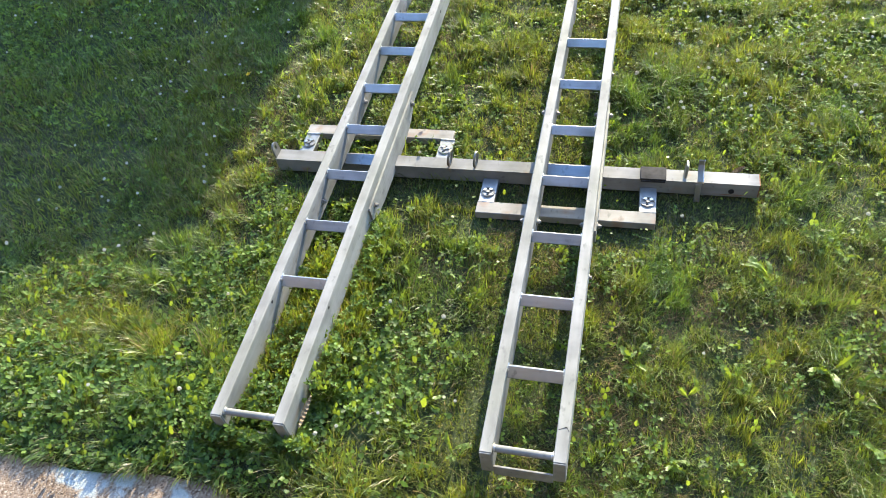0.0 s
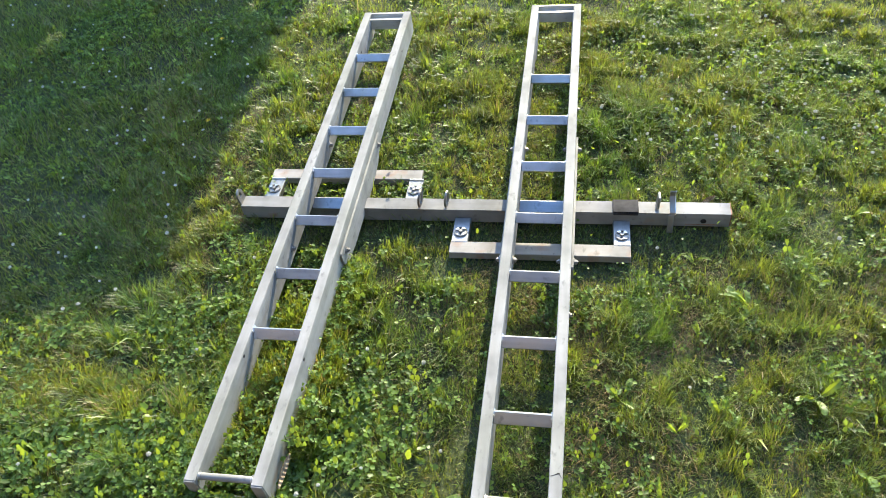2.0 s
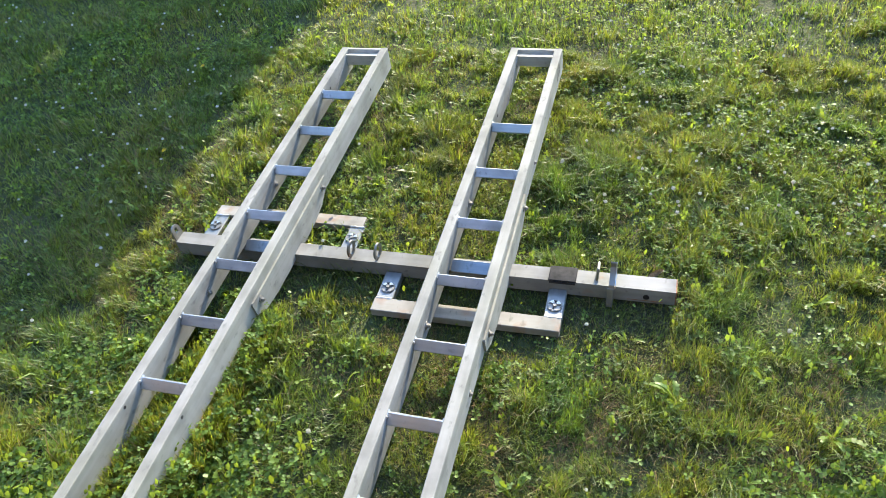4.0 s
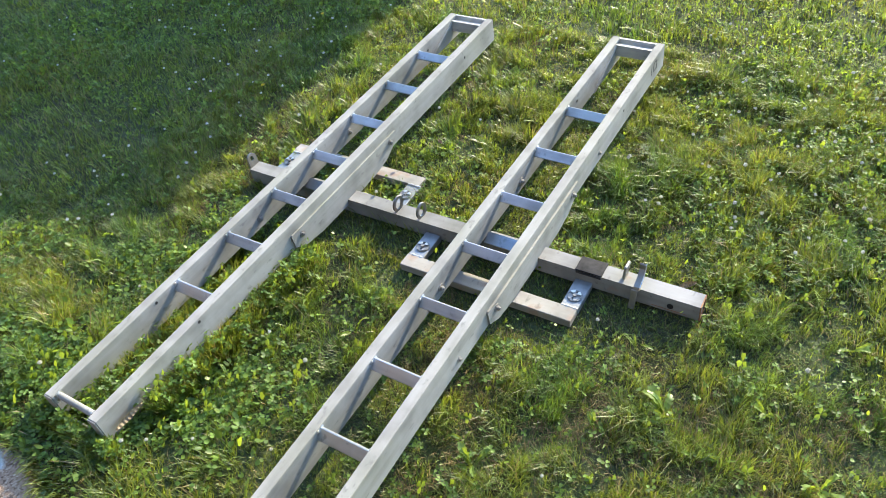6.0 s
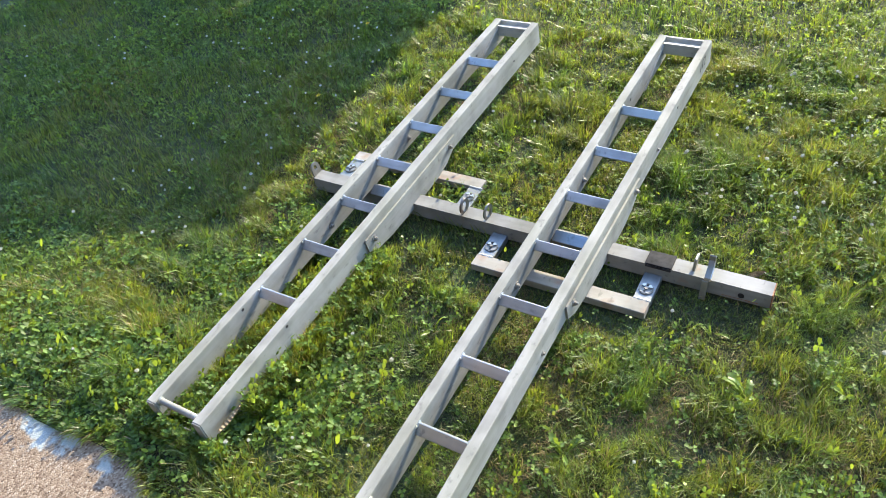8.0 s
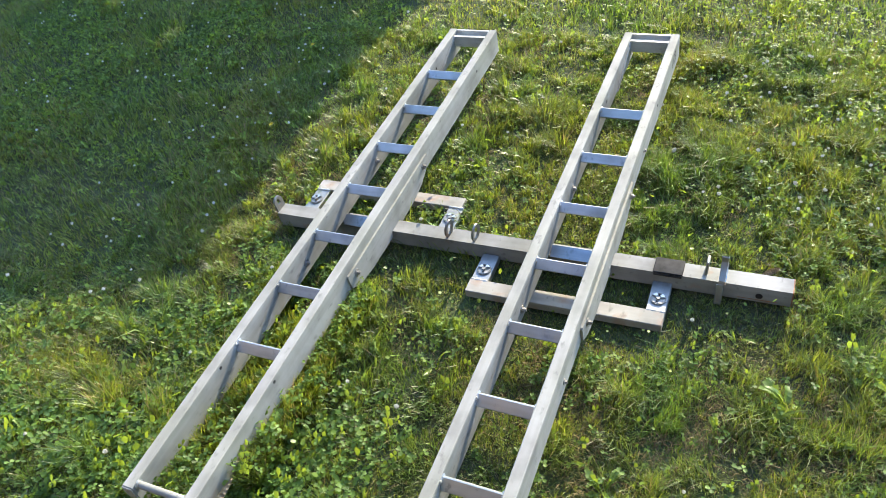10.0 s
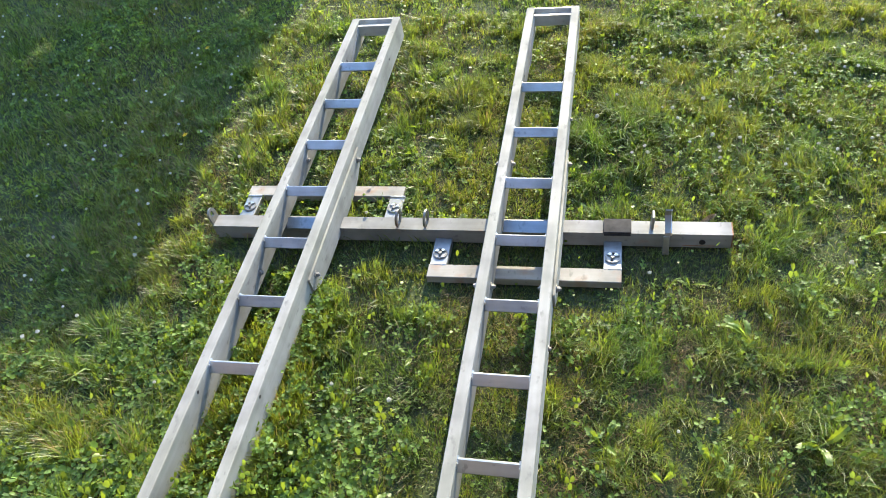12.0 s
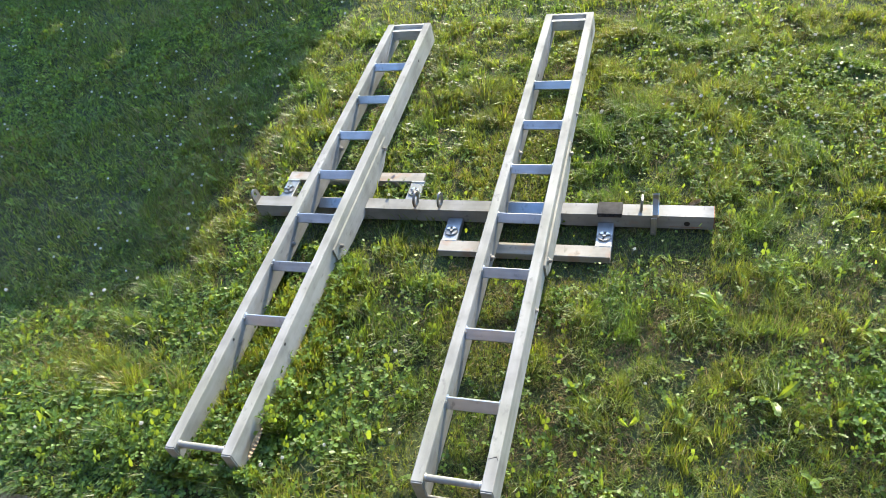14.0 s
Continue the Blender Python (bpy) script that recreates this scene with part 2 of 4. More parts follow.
def pave_edge(x):
    """Where the paving ends and the lawn begins, as y for x."""
    x = np.asarray(x, dtype=float)
    return -0.13 + 0.008 * np.sin(x * 13 + 2.4) - 0.68 * np.clip(x, 0, None) ** 1.5 - 0.03 * np.clip(-0.15 - x, 0, 0.5)


def bank(x, y):
    """The lawn rises a little towards the paving."""
    x, y = np.asarray(x, dtype=float), np.asarray(y, dtype=float)
    return 0.066 * np.exp(-(np.clip(y + 0.05, 0, None) / 0.32) ** 2) / (1 + np.exp(np.clip((x - 0.42) / 0.09, -40, 40)))


def ground_height(x, y):
    h = bank(x, y) - 0.016 + 0.014 * value_noise(x, y, 2.2, 5) + 0.006 * value_noise(x, y, 9.0, 6)
    return np.where(np.asarray(y) < pave_edge(x) - 0.005, -0.04, h)


def raw_mesh(name, verts, faces3, faces4, mat):
    me = bpy.data.meshes.new(name)
    f3, f4 = np.asarray(faces3, dtype=np.int32).reshape(-1, 3), np.asarray(faces4, dtype=np.int32).reshape(-1, 4)
    me.vertices.add(len(verts))
    me.vertices.foreach_set("co", np.asarray(verts, dtype=np.float32).ravel())
    me.loops.add(f3.size + f4.size)
    me.loops.foreach_set("vertex_index", np.concatenate([f3.ravel(), f4.ravel()]))
    me.polygons.add(len(f3) + len(f4))
    starts = np.concatenate([np.arange(len(f3)) * 3, f3.size + np.arange(len(f4)) * 4]).astype(np.int32)
    me.polygons.foreach_set("loop_start", starts)
    me.update(calc_edges=True)
    me.validate()
    me.materials.append(mat)
    return me


# ---- ground and paving ----
def build_ground():
    near_x, near_y = np.arange(-3.6, 2.9, 0.06), np.arange(-1.2, 4.2, 0.06)
    far = np.array([4, 6, 10, 20, 45, 100, 220])
    xs = np.concatenate([-far[::-1] * 1.0, near_x, far * 1.0])
    ys = np.concatenate([-far[::-1] * 1.0, near_y, far + 1.0])
    gx, gy = np.meshgrid(xs, ys, indexing="ij")
    gz = ground_height(gx, gy)
    n, m = len(xs), len(ys)
    idx = np.arange(n * m).reshape(n, m)
    quads = np.stack([idx[:-1, :-1], idx[1:, :-1], idx[1:, 1:], idx[:-1, 1:]], -1).reshape(-1, 4)
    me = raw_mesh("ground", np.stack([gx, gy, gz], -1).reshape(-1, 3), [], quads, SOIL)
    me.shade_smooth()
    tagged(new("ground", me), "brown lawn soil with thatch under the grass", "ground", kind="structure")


def build_paving():
    xs = np.concatenate([[-7.0, -5.0, -3.5], np.arange(-2.5, 0.86, 0.05)])
    edge = [(float(x), float(pave_edge(x)) - 0.004 + random.uniform(-0.004, 0.004)) for x in xs]
    outline = edge + [(0.86, -6.0), (-7.0, -6.0)]
    bm = prism(outline, 0.055)
    bmesh.ops.translate(bm, vec=(0, 0, 0.003), verts=bm.verts)
    tagged(new("pavement", finish(bm, PAVING, smooth=False)), "pinkish beige exposed-aggregate paving beside the lawn", "pavement", kind="structure")


build_ground()
build_paving()


# ---- unseen shed added to shade part of the lawn ----
def build_shade_shed():
    shed = tagged(new("shade_shed"), "unseen pale shed with flared grey gable eaves, added to shade the lawn", "garden shed")
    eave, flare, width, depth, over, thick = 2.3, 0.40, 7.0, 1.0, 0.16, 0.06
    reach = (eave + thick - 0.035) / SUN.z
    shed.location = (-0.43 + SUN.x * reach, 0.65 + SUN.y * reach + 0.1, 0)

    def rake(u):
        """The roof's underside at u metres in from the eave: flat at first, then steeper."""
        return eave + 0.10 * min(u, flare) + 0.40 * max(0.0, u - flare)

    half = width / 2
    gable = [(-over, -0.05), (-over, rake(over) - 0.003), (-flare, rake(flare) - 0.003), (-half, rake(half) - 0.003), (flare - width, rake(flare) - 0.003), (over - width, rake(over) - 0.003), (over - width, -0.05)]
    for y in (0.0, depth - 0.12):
        # Gaps lined up with the sun drop three light patches inside the shade.
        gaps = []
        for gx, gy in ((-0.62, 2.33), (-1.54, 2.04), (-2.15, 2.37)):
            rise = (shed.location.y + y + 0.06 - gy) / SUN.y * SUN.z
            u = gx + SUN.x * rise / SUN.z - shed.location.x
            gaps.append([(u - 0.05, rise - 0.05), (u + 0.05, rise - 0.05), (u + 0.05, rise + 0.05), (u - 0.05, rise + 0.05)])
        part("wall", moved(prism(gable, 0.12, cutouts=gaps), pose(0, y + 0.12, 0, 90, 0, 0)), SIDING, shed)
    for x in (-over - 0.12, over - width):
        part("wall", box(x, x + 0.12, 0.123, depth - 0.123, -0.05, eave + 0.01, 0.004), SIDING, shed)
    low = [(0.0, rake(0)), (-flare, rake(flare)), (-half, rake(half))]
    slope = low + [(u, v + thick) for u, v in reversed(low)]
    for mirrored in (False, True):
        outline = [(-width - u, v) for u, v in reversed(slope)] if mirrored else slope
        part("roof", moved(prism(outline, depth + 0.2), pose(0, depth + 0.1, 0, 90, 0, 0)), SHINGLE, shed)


def build_sky_blocker():
    """Unseen dark wall added behind the paving to block sky light."""
    tagged(new("sky_blocker_wall", finish(box(-7.0, 9.0, -3.05, -2.8, 0.0, 4.4, 0.01), BLOCKER_DARK)), "unseen dark wall added behind the paving to block sky light", "wall", kind="structure")


build_shade_shed()
build_sky_blocker()


# ---- hitch carrier: main bar with two side frames, lying in the grass ----
def sector(r0, r1, a0, a1, thick):
    """A raised pad shaped like a piece of a ring."""
    steps = [radians(a0 + (a1 - a0) * i / 6) for i in range(7)]
    rim = [(r1 * math.cos(a), r1 * math.sin(a)) for a in steps] + [(r0 * math.cos(a), r0 * math.sin(a)) for a in reversed(steps)]
    bm = prism(rim, thick)
    bmesh.ops.bevel(bm, geom=[e for e in bm.edges if e.is_manifold and e.calc_face_angle(0) > 1.2], offset=0.0009, segments=2, affect="EDGES")
    return bm


def bolt_set(parent, x, y, z, turn, shiny):
    """A round clamp plate with a raised rim, two bright lobes and a sunken bolt."""
    rim = merge(cylinder(0.021, 0.0035, sides=32, bevel=0.001), sector(0.0178, 0.0206, 0, 359.9, 0.0028))
    plate = part("washer", rim, OLD_ZINC, parent, "round grey clamp plate", pose(x, y, z + 0.0018, 0, 0, turn))
    for a in (18, 112):
        part("lobe", moved(sector(0.0065, 0.0172, a, a + 50, 0.0048), pose(0, 0, 0.0014)), shiny, plate, "bright raised lobe")
    part("nut", cylinder(0.006, 0.005, pose(0, -0.001, 0.0042), sides=6, bevel=0.0008), OLD_ZINC, plate)
    for px, py in ((0.0, 0.0125), (-0.001, -0.0115)):
        part("pin_hole", cylinder(0.0027, 0.0008, pose(px, py, 0.0022), sides=12), SHADOW_HOLE, plate)


def ring(r_y, r_z, thick, m):
    """An oval eye of flat bar that stands in the y-z plane."""
    bm = bmesh.new()
    n, rows = 26, []
    for i in range(n):
        a = i * math.tau / n
        cy, cz = math.cos(a), math.sin(a)
        row = []
        for dr, dx in ((-0.5, -0.5), (0.5, -0.5), (0.5, 0.5), (-0.5, 0.5)):
            row.append(bm.verts.new((dx * thick, cy * (r_y + dr * 0.009), cz * (r_z + dr * 0.009))))
        rows.append(row)
    for i in range(n):
        a, b2 = rows[i], rows[(i + 1) % n]
        for j in range(4):
            bm.faces.new((a[j], a[(j + 1) % 4], b2[(j + 1) % 4], b2[j]))
    bmesh.ops.bevel(bm, geom=[e for e in bm.edges if e.is_manifold and e.calc_face_angle(0) > 1.2], offset=0.0014, segments=2, affect="EDGES")
    return moved(bm, m)


def build_carrier():
    top, low, half = 0.055, 0.004, 0.0245
    carrier = tagged(new("hitch_carrier"), "galvanised steel hitch carrier bar with two bolted side frames on grass", "hitch carrier")
    carrier.matrix_basis = pose(-0.222, 1.011, 0)
    end = 1.531
    square = [(-half, low), (half, low), (half, top), (-half, top)]
    bore = [(-half + 0.004, low + 0.004), (half - 0.004, low + 0.004), (half - 0.004, top - 0.004), (-half + 0.004, top - 0.004)]
    lay = pose(0, 0, 0, 90, 0, 90)
    bar = part("main_bar", moved(prism(square, end, cutouts=[bore]), lay), BAR, carrier, "long square grey steel tube")
    part("bar_end", moved(prism(square, 0.003, cutouts=[bore]), pose(end, 0, 0) @ lay), RUST, bar, "rusty cut end")
    part("pin_hole", cylinder(0.0085, 0.003, pose(end - 0.075, -half - 0.0004, 0.026, 90, 0, 0), sides=20), SHADOW_HOLE, bar, "dark pin hole")
    part("front_strip", box(end - 0.125, end - 0.03, -half - 0.0008, -half + 0.001, 0.011, 0.0124, 0.0003), RUST, bar, "thin rust-brown strip under the pin hole")
    part("end_cap", box(-0.0035, -0.0005, -half, half, low, top, 0.0012), BAR, carrier)
    # tab with an oblong hole at the far end of the bar
    tab = [(-0.024, -0.02), (0.024, -0.02), (0.024, 0.034)] + [(0.024 * math.cos(a), 0.034 + 0.024 * math.sin(a)) for a in np.linspace(0.25, math.pi - 0.25, 9)] + [(-0.024, 0.034)]
    oblong = [(0.008, 0.026), (0.008, 0.042), (0.004, 0.047), (-0.004, 0.047), (-0.008, 0.042), (-0.008, 0.026)]
    part("end_tab", moved(prism(tab, 0.006, (), [oblong]), pose(-0.006, 0.002, top - 0.004, 90, 0, 90) @ pose(0, 0, 0, -6, 0, 0) @ Matrix.Diagonal((0.84, 0.86, 1, 1))), OLD_ZINC, carrier, "rounded steel tab with a hole")
    for x in (0.599, 0.683):
        part("eye", ring(0.018, 0.0255, 0.006, pose(x, -0.002, top + 0.0248, 0, 5, -7)), OLD_ZINC, carrier, "grey steel oval eye")
    part("rubber_pad", merge(box(1.191, 1.267, -half - 0.003, half + 0.003, top + 0.0005, top + 0.006, 0.0026, 3), box(1.193, 1.265, -half - 0.004, -half - 0.0006, top - 0.008, top - 0.0005, 0.001)), RUBBER, carrier, "black rubber pad strapped round the bar")
    part("lug", moved(box(-0.004, 0.004, -0.017, 0.017, 0, 0.045, 0.0025), pose(1.322, 0.004, top, -6, 4, 0)), OLD_ZINC, carrier, "short upright steel lug")
    path = [(0.016, 0.054), (0.021, 0.049), (0.019, 0.036), (0.006, 0.020), (-0.014, 0.010), (-0.026, 0.004), (-0.030, -0.003), (-0.027, -0.008)]
    band = path + [(y - 0.0035, z - 0.0025) if i < 5 else (y + 0.001, z - 0.0042) if i < 6 else (y + 0.0035, z + 0.0005) for i, (y, z) in reversed(list(enumerate(path)))]
    hook = part("keeper", moved(prism(band, 0.015), pose(1.356, 0, top + 0.001, 90, 0, 90)), OLD_ZINC, carrier, "bent steel keeper hooked over the bar")
    # The keeper's sunlit side is put into a strip of brighter zinc.
    part("rim", moved(prism(band, 0.0025), pose(1.3715, 0, top + 0.0015, 90, 0, 90)), ZINC, hook, "bright edge strip for the sunlit side")
    part("tongue", moved(box(-0.009, 0.009, -0.002, 0.002, -0.058, 0.0, 0.0016), pose(1.36, -half - 0.0045, top - 0.004, -20, 0, 0)), OLD_ZINC, hook)
    # the two side frames, front and back of the bar
    for name, x0, x1, near, far, arms, flip in (("front", 0.707, 1.242, -0.179, -0.131, ((0.708, 0.759), (1.193, 1.243)), 1), ("back", 0.044, 0.573, 0.146, 0.193, ((0.046, 0.097), (0.531, 0.581)), -1)):
        rail = part("side_frame", merge(box(x0, x1, near, far, 0.0005, 0.0265, 0.0016)), FRAME_BAR, carrier, "scratched flat steel frame bar with rust streaks")
        for i, (a0, a1) in enumerate(arms):
            y0, y1 = (far + 0.001, -half - 0.002) if flip > 0 else (half + 0.002, near - 0.001)
            part("arm", box(a0, a1, y0, y1, 0.001, 0.024, 0.002), ARM, rail, "bright steel arm bolted to the bar")
            bx, by = (a0 + a1) / 2, (y0 + y1) / 2 + (-0.012 if flip > 0 else 0.008)
            bolt_set(carrier, bx, by, 0.0242, (8 - 14 * i) * (1 if flip > 0 else 3), ZINC)
            for j in range(4):
                w = 0.004 + 0.001 * (j % 2)
                bead = cylinder(w, 0.012, pose(a0 + 0.008 + j * 0.012, (far + 0.0005) if flip > 0 else (near - 0.0005), 0.0242, 0, 90, 0), sides=10, r2=w * 0.7, bevel=0.001)
                part("weld", bead, WELD, rail)


build_carrier()


# ---- the two ramps ----
def build_ramp(m, width, length, rungs, label, scratch=0.0, mark=False, gusset=0.722, holes=(), nubs=()):
    """A ladder ramp: origin at the lower end's middle, top face at z = 0.155, running along y."""
    thing = tagged(new("loading_ramp"), label, "loading ramp", "pair of loading ramps")
    thing.matrix_basis = m
    notch = 1.011 - m.translation.y
    top, deep, rail_w = 0.155, 0.067, 0.0285
    for side in (-1, 1):
        xo, xi = side * width / 2, side * (width / 2 - rail_w)
        a, b2 = min(xo, xi), max(xo, xi)
        body = box(a, b2, 0, length, deep, top, 0.0018)
        rail = part("rail", body, ALU, thing)
        part("end_plate", box(a + 0.0005, b2 - 0.0005, -0.0035, -0.0004, deep, top - 0.001, 0.0012), ALU, rail)
        # gusset plate that deepens the rail where it bears on the bar
        p0, p1, n0, n1 = gusset, gusset + 0.563, notch - 0.0275, notch + 0.0275
        gus = [(p0, 0.118), (p0 + 0.004, 0.075), (p0 + 0.05, 0.050), (p0 + 0.12, 0.040), (n0 - 0.002, 0.036), (n0, 0.038), (n0, 0.0555), (n0 + 0.002, 0.0565), (n1 - 0.002, 0.0565), (n1, 0.0555), (n1, 0.038), (n1 + 0.002, 0.036),
               (p1 - 0.14, 0.039), (p1 - 0.07, 0.052), (p1 - 0.02, 0.078), (p1 + 0.004, 0.118), (p1, 0.122), (p0 + 0.004, 0.122)]
        x = xo if side > 0 else xo - 0.006
        plate = part("gusset_plate", moved(prism(gus, 0.006), pose(x + 0.0005 * side, 0, 0, 90, 0, 90)), ALU, rail, "bolted aluminium gusset plate")
        for y, z in ((p0 + 0.043, 0.1), (p0 + 0.525, 0.1)):
            for x2, turn in ((xo + side * 0.0065, 90 * side), (xi - side * 0.0, -90 * side)):
                head = merge(cylinder(0.0115, 0.002, pose(0, 0, 0.001), sides=20), cylinder(0.0075, 0.007, pose(0, 0, 0.0055), sides=6, bevel=0.0008), cylinder(0.0042, 0.004, pose(0, 0, 0.0105), sides=10, bevel=0.0006))
                part("bolt", moved(head, pose(x2, y, z, 0, turn, 0)), BOLT, rail, "dull grey bolt with washer")
        for y in nubs:
            nub = merge(cylinder(0.008, 0.002, pose(0, 0, 0.001), sides=16), cylinder(0.005, 0.006, pose(0, 0, 0.0045), sides=6, bevel=0.0008))
            part("bolt", moved(nub, pose(xo, y, 0.098, 0, 90 * side, 0)), BOLT, rail)
        for y, z in holes:
            for x2, turn in ((xo, 90), (xi, 90)):
                part("bolt_hole", cylinder(0.0048, 0.0012, pose(x2, y, z, 0, turn, 0), sides=14), SHADOW_HOLE, rail)
    inner = width / 2 - rail_w
    for y in rungs:
        tube = moved(box(-inner - 0.0005, inner + 0.0005, -0.0055, 0.0055, -0.0155, 0.0155, 0.0016), pose(0, y - 0.006, top - 0.0175, -45, 0, 0))
        rung = part("rung", tube, RUNG_ALU, thing, "bluish flat aluminium rung set at a slant")
        for side in (-1, 1):
            bead = merge(cylinder(0.0036, 0.018, pose(side * inner, y - 0.006, top - 0.011, 45, 0, 0), sides=10, bevel=0.001), cylinder(0.004, 0.014, pose(side * inner, y + 0.003, top - 0.008, 100, 0, 0), sides=10, bevel=0.001))
            part("weld", bead, WELD, rung)
    # Added plate: stands in for the bar's shaded top between the rails.
    part("bar_shade_plate", moved(box(-inner - 0.0005, inner + 0.0005, -0.0185, 0.0185, -0.002, 0.002, 0.0008), pose(0, notch - 0.0155, 0.0655, 28, 0, 0)), SHADE_ALU, thing, "bluish plate added aslant for the shaded bar top")
    # lower end: a round rod over a thin lip
    part("end_rod", cylinder(0.0085, 2 * inner, pose(0, 0.018, top - 0.011, 0, 90, 0), sides=20), ALU, thing, "round aluminium end rod")
    part("end_lip", box(-inner, inner, -0.003, 0.002, deep - 0.014, deep + 0.026, 0.001), ALU, thing)
    for side in (-1, 1):
        part("weld", cylinder(0.0115, 0.007, pose(side * (inner - 0.002), 0.018, top - 0.010, 0, 90, 0), sides=14, bevel=0.003), WELD, thing)
    # upper end: a channel between the rails with a thin diagonal strip along each
    e = length
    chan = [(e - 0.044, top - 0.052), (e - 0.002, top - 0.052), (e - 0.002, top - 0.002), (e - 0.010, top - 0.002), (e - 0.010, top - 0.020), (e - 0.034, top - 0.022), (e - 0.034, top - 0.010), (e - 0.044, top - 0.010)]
    part("end_channel", moved(prism(chan, 2 * inner), pose(-inner, 0, 0, 90, 0, 90)), LIT_ALU, thing, "aluminium channel closing the upper end, with its brightness painted in")
    for side in (-1, 1):
        strip = [(e - 0.044, top - 0.012), (e - 0.044, top - 0.020), (e - 0.23, deep + 0.002), (e - 0.25, deep + 0.002)]
        x0 = min(side * inner, side * (inner - 0.004))
        part("rail_strip", moved(prism(strip, 0.004), pose(x0, 0, 0, 90, 0, 90)), ALU, thing)
    if scratch:
        strokes = [moved(box(-0.0095, 0.0095, -0.0007, 0.0007, 0, 0.0005, 0), pose(inner + 0.012, scratch, top, 0, 0, 24)), moved(box(-0.0055, 0.0055, -0.0006, 0.0006, 0, 0.0005, 0), pose(inner + 0.0235, scratch - 0.001, top, 0, 0, -58)), moved(box(-0.003, 0.003, -0.0012, 0.0012, 0, 0.0005, 0), pose(inner + 0.019, scratch + 0.003, top, 0, 0, 10))]
        part("dent", merge(*strokes), INK, thing, "dark gouge in the rail")
    if mark:
        x = width / 2 + 0.0004
        bars = [box(x, x + 0.0004, 1.905, 1.908, 0.10, 0.135, 0), box(x, x + 0.0004, 1.925, 1.928, 0.105, 0.14, 0), box(x, x + 0.0004, 1.955, 1.958, 0.105, 0.14, 0), box(x, x + 0.0004, 1.929, 1.954, 0.137, 0.14, 0), box(x, x + 0.0004, 1.929, 1.954, 0.105, 0.108, 0)]
        part("marking", merge(*bars), INK, thing, "black stencilled marking")
    return thing


build_ramp(pose(0.0945, 0.0, 0), 0.190, 2.015, [0.431 + 0.2085 * i + 0.001 * i * i for i in range(7)], "long aluminium ladder ramp laid across the bar, end near the paving", holes=((0.347, 0.143), (1.78, 0.12)))
build_ramp(pose(0.7475, 0.0, 0, 0, 0, -0.53), 0.191, 2.037, [0.227 + 0.2115 * i + 0.002 * i * i for i in range(7)], "long aluminium ladder ramp with a gouged rail and black marking", scratch=0.082, mark=True, gusset=0.70, holes=((1.645, 0.125),), nubs=(0.559, 1.442))


# ---- lawn ----
rng = np.random.RandomState(11)
RAMPS = ((0.0945, 0.0, 0.095), (0.756, 0.0091, 0.096))


def clear_height(x, y):
    """How high a plant may stand at a root, so that it grows round the metal."""
    lim = np.full(len(x), 9.0)
    u = x + 0.222
    v = y - 1.011
    lim[(u > -0.01) & (u < 1.54) & (np.abs(v) < 0.0265)] = 0.0
    for x0, x1, y0, y1 in ((0.707, 1.242, -0.182, -0.129), (0.044, 0.573, 0.144, 0.196), (0.708, 0.759, -0.14, 0), (1.193, 1.243, -0.14, 0), (0.046, 0.097, 0, 0.15), (0.531, 0.581, 0, 0.15)):
        lim[(u > x0 - 0.004) & (u < x1 + 0.004) & (v > y0) & (v < y1)] = 0.0
    for cx, skew, hw in RAMPS:
        d = np.abs(x - cx - skew * (y - 1.0))
        on = (y > -0.02) & (y < 2.07)
        lim[on & (d > hw - 0.037) & (d < hw + 0.008)] = np.minimum(lim[on & (d > hw - 0.037) & (d < hw + 0.008)], 0.055)
        side = x - cx - skew * (y - 1.0)
        low = on & (side < hw - 0.037) & (side > -hw - 0.09)
        lim[low] = np.minimum(lim[low], np.where((cx < 0.3) & (y[low] < 0.6), 0.12 - 0.06 * y[low], 0.021))
    return np.where(lim < 5, lim - np.clip(bank(x, y), 0, None), lim)


def near_bar(x, y):
    """The strip that lies in the carrier's shade."""
    u = x + 0.222
    v = y - 1.011
    return ((u > 0.0) & (u < 1.52) & (v < 0) & (v > np.where(u > 0.6, -0.18, -0.11) - 0.06 * value_noise(x, y, 12, 91))) | ((u > 0.70) & (u < 1.25) & (v < -0.1) & (v > -0.25 - 0.07 * value_noise(x, y, 12, 92)))


def shaded_height(x, y):
    """Grass in that strip: it leans up against the bar where no frame lies before it, and is pressed low elsewhere."""
    u = x + 0.222
    v = y - 1.011
    return np.where((u < 0.72) & (v > -0.05), 0.048, np.where(v < -0.18, 0.013, 0.021))


def scatter(n, x0, x1, y0, y1):
    x, y = rng.uniform(x0, x1, n), rng.uniform(y0, y1, n)
    keep = y > pave_edge(x) + 0.004
    return x[keep], y[keep]


def clover_share(x, y):
    c = value_noise(x, y, 2.3, 21) * 0.6 + value_noise(x, y, 6.0, 22) * 0.4
    c = c + 0.38 * np.exp(-(((x - 0.36) / 0.22) ** 2 + ((y - 0.27) / 0.3) ** 2)) - 0.22 * np.exp(-(((x - 0.78) / 0.25) ** 2 + ((y - 0.05) / 0.3) ** 2))
    c = c + 0.02 * np.exp(-(((x + 0.45) / 0.55) ** 2 + ((y - 0.2) / 0.3) ** 2))
    c = c - 0.2 * np.exp(-(((x - 0.45) / 0.3) ** 2 + ((y - 0.85) / 0.2) ** 2))
    c = c - 0.24 * np.exp(-(((x - 1.35) / 0.45) ** 2 + ((y - 0.5) / 0.5) ** 2))
    return c


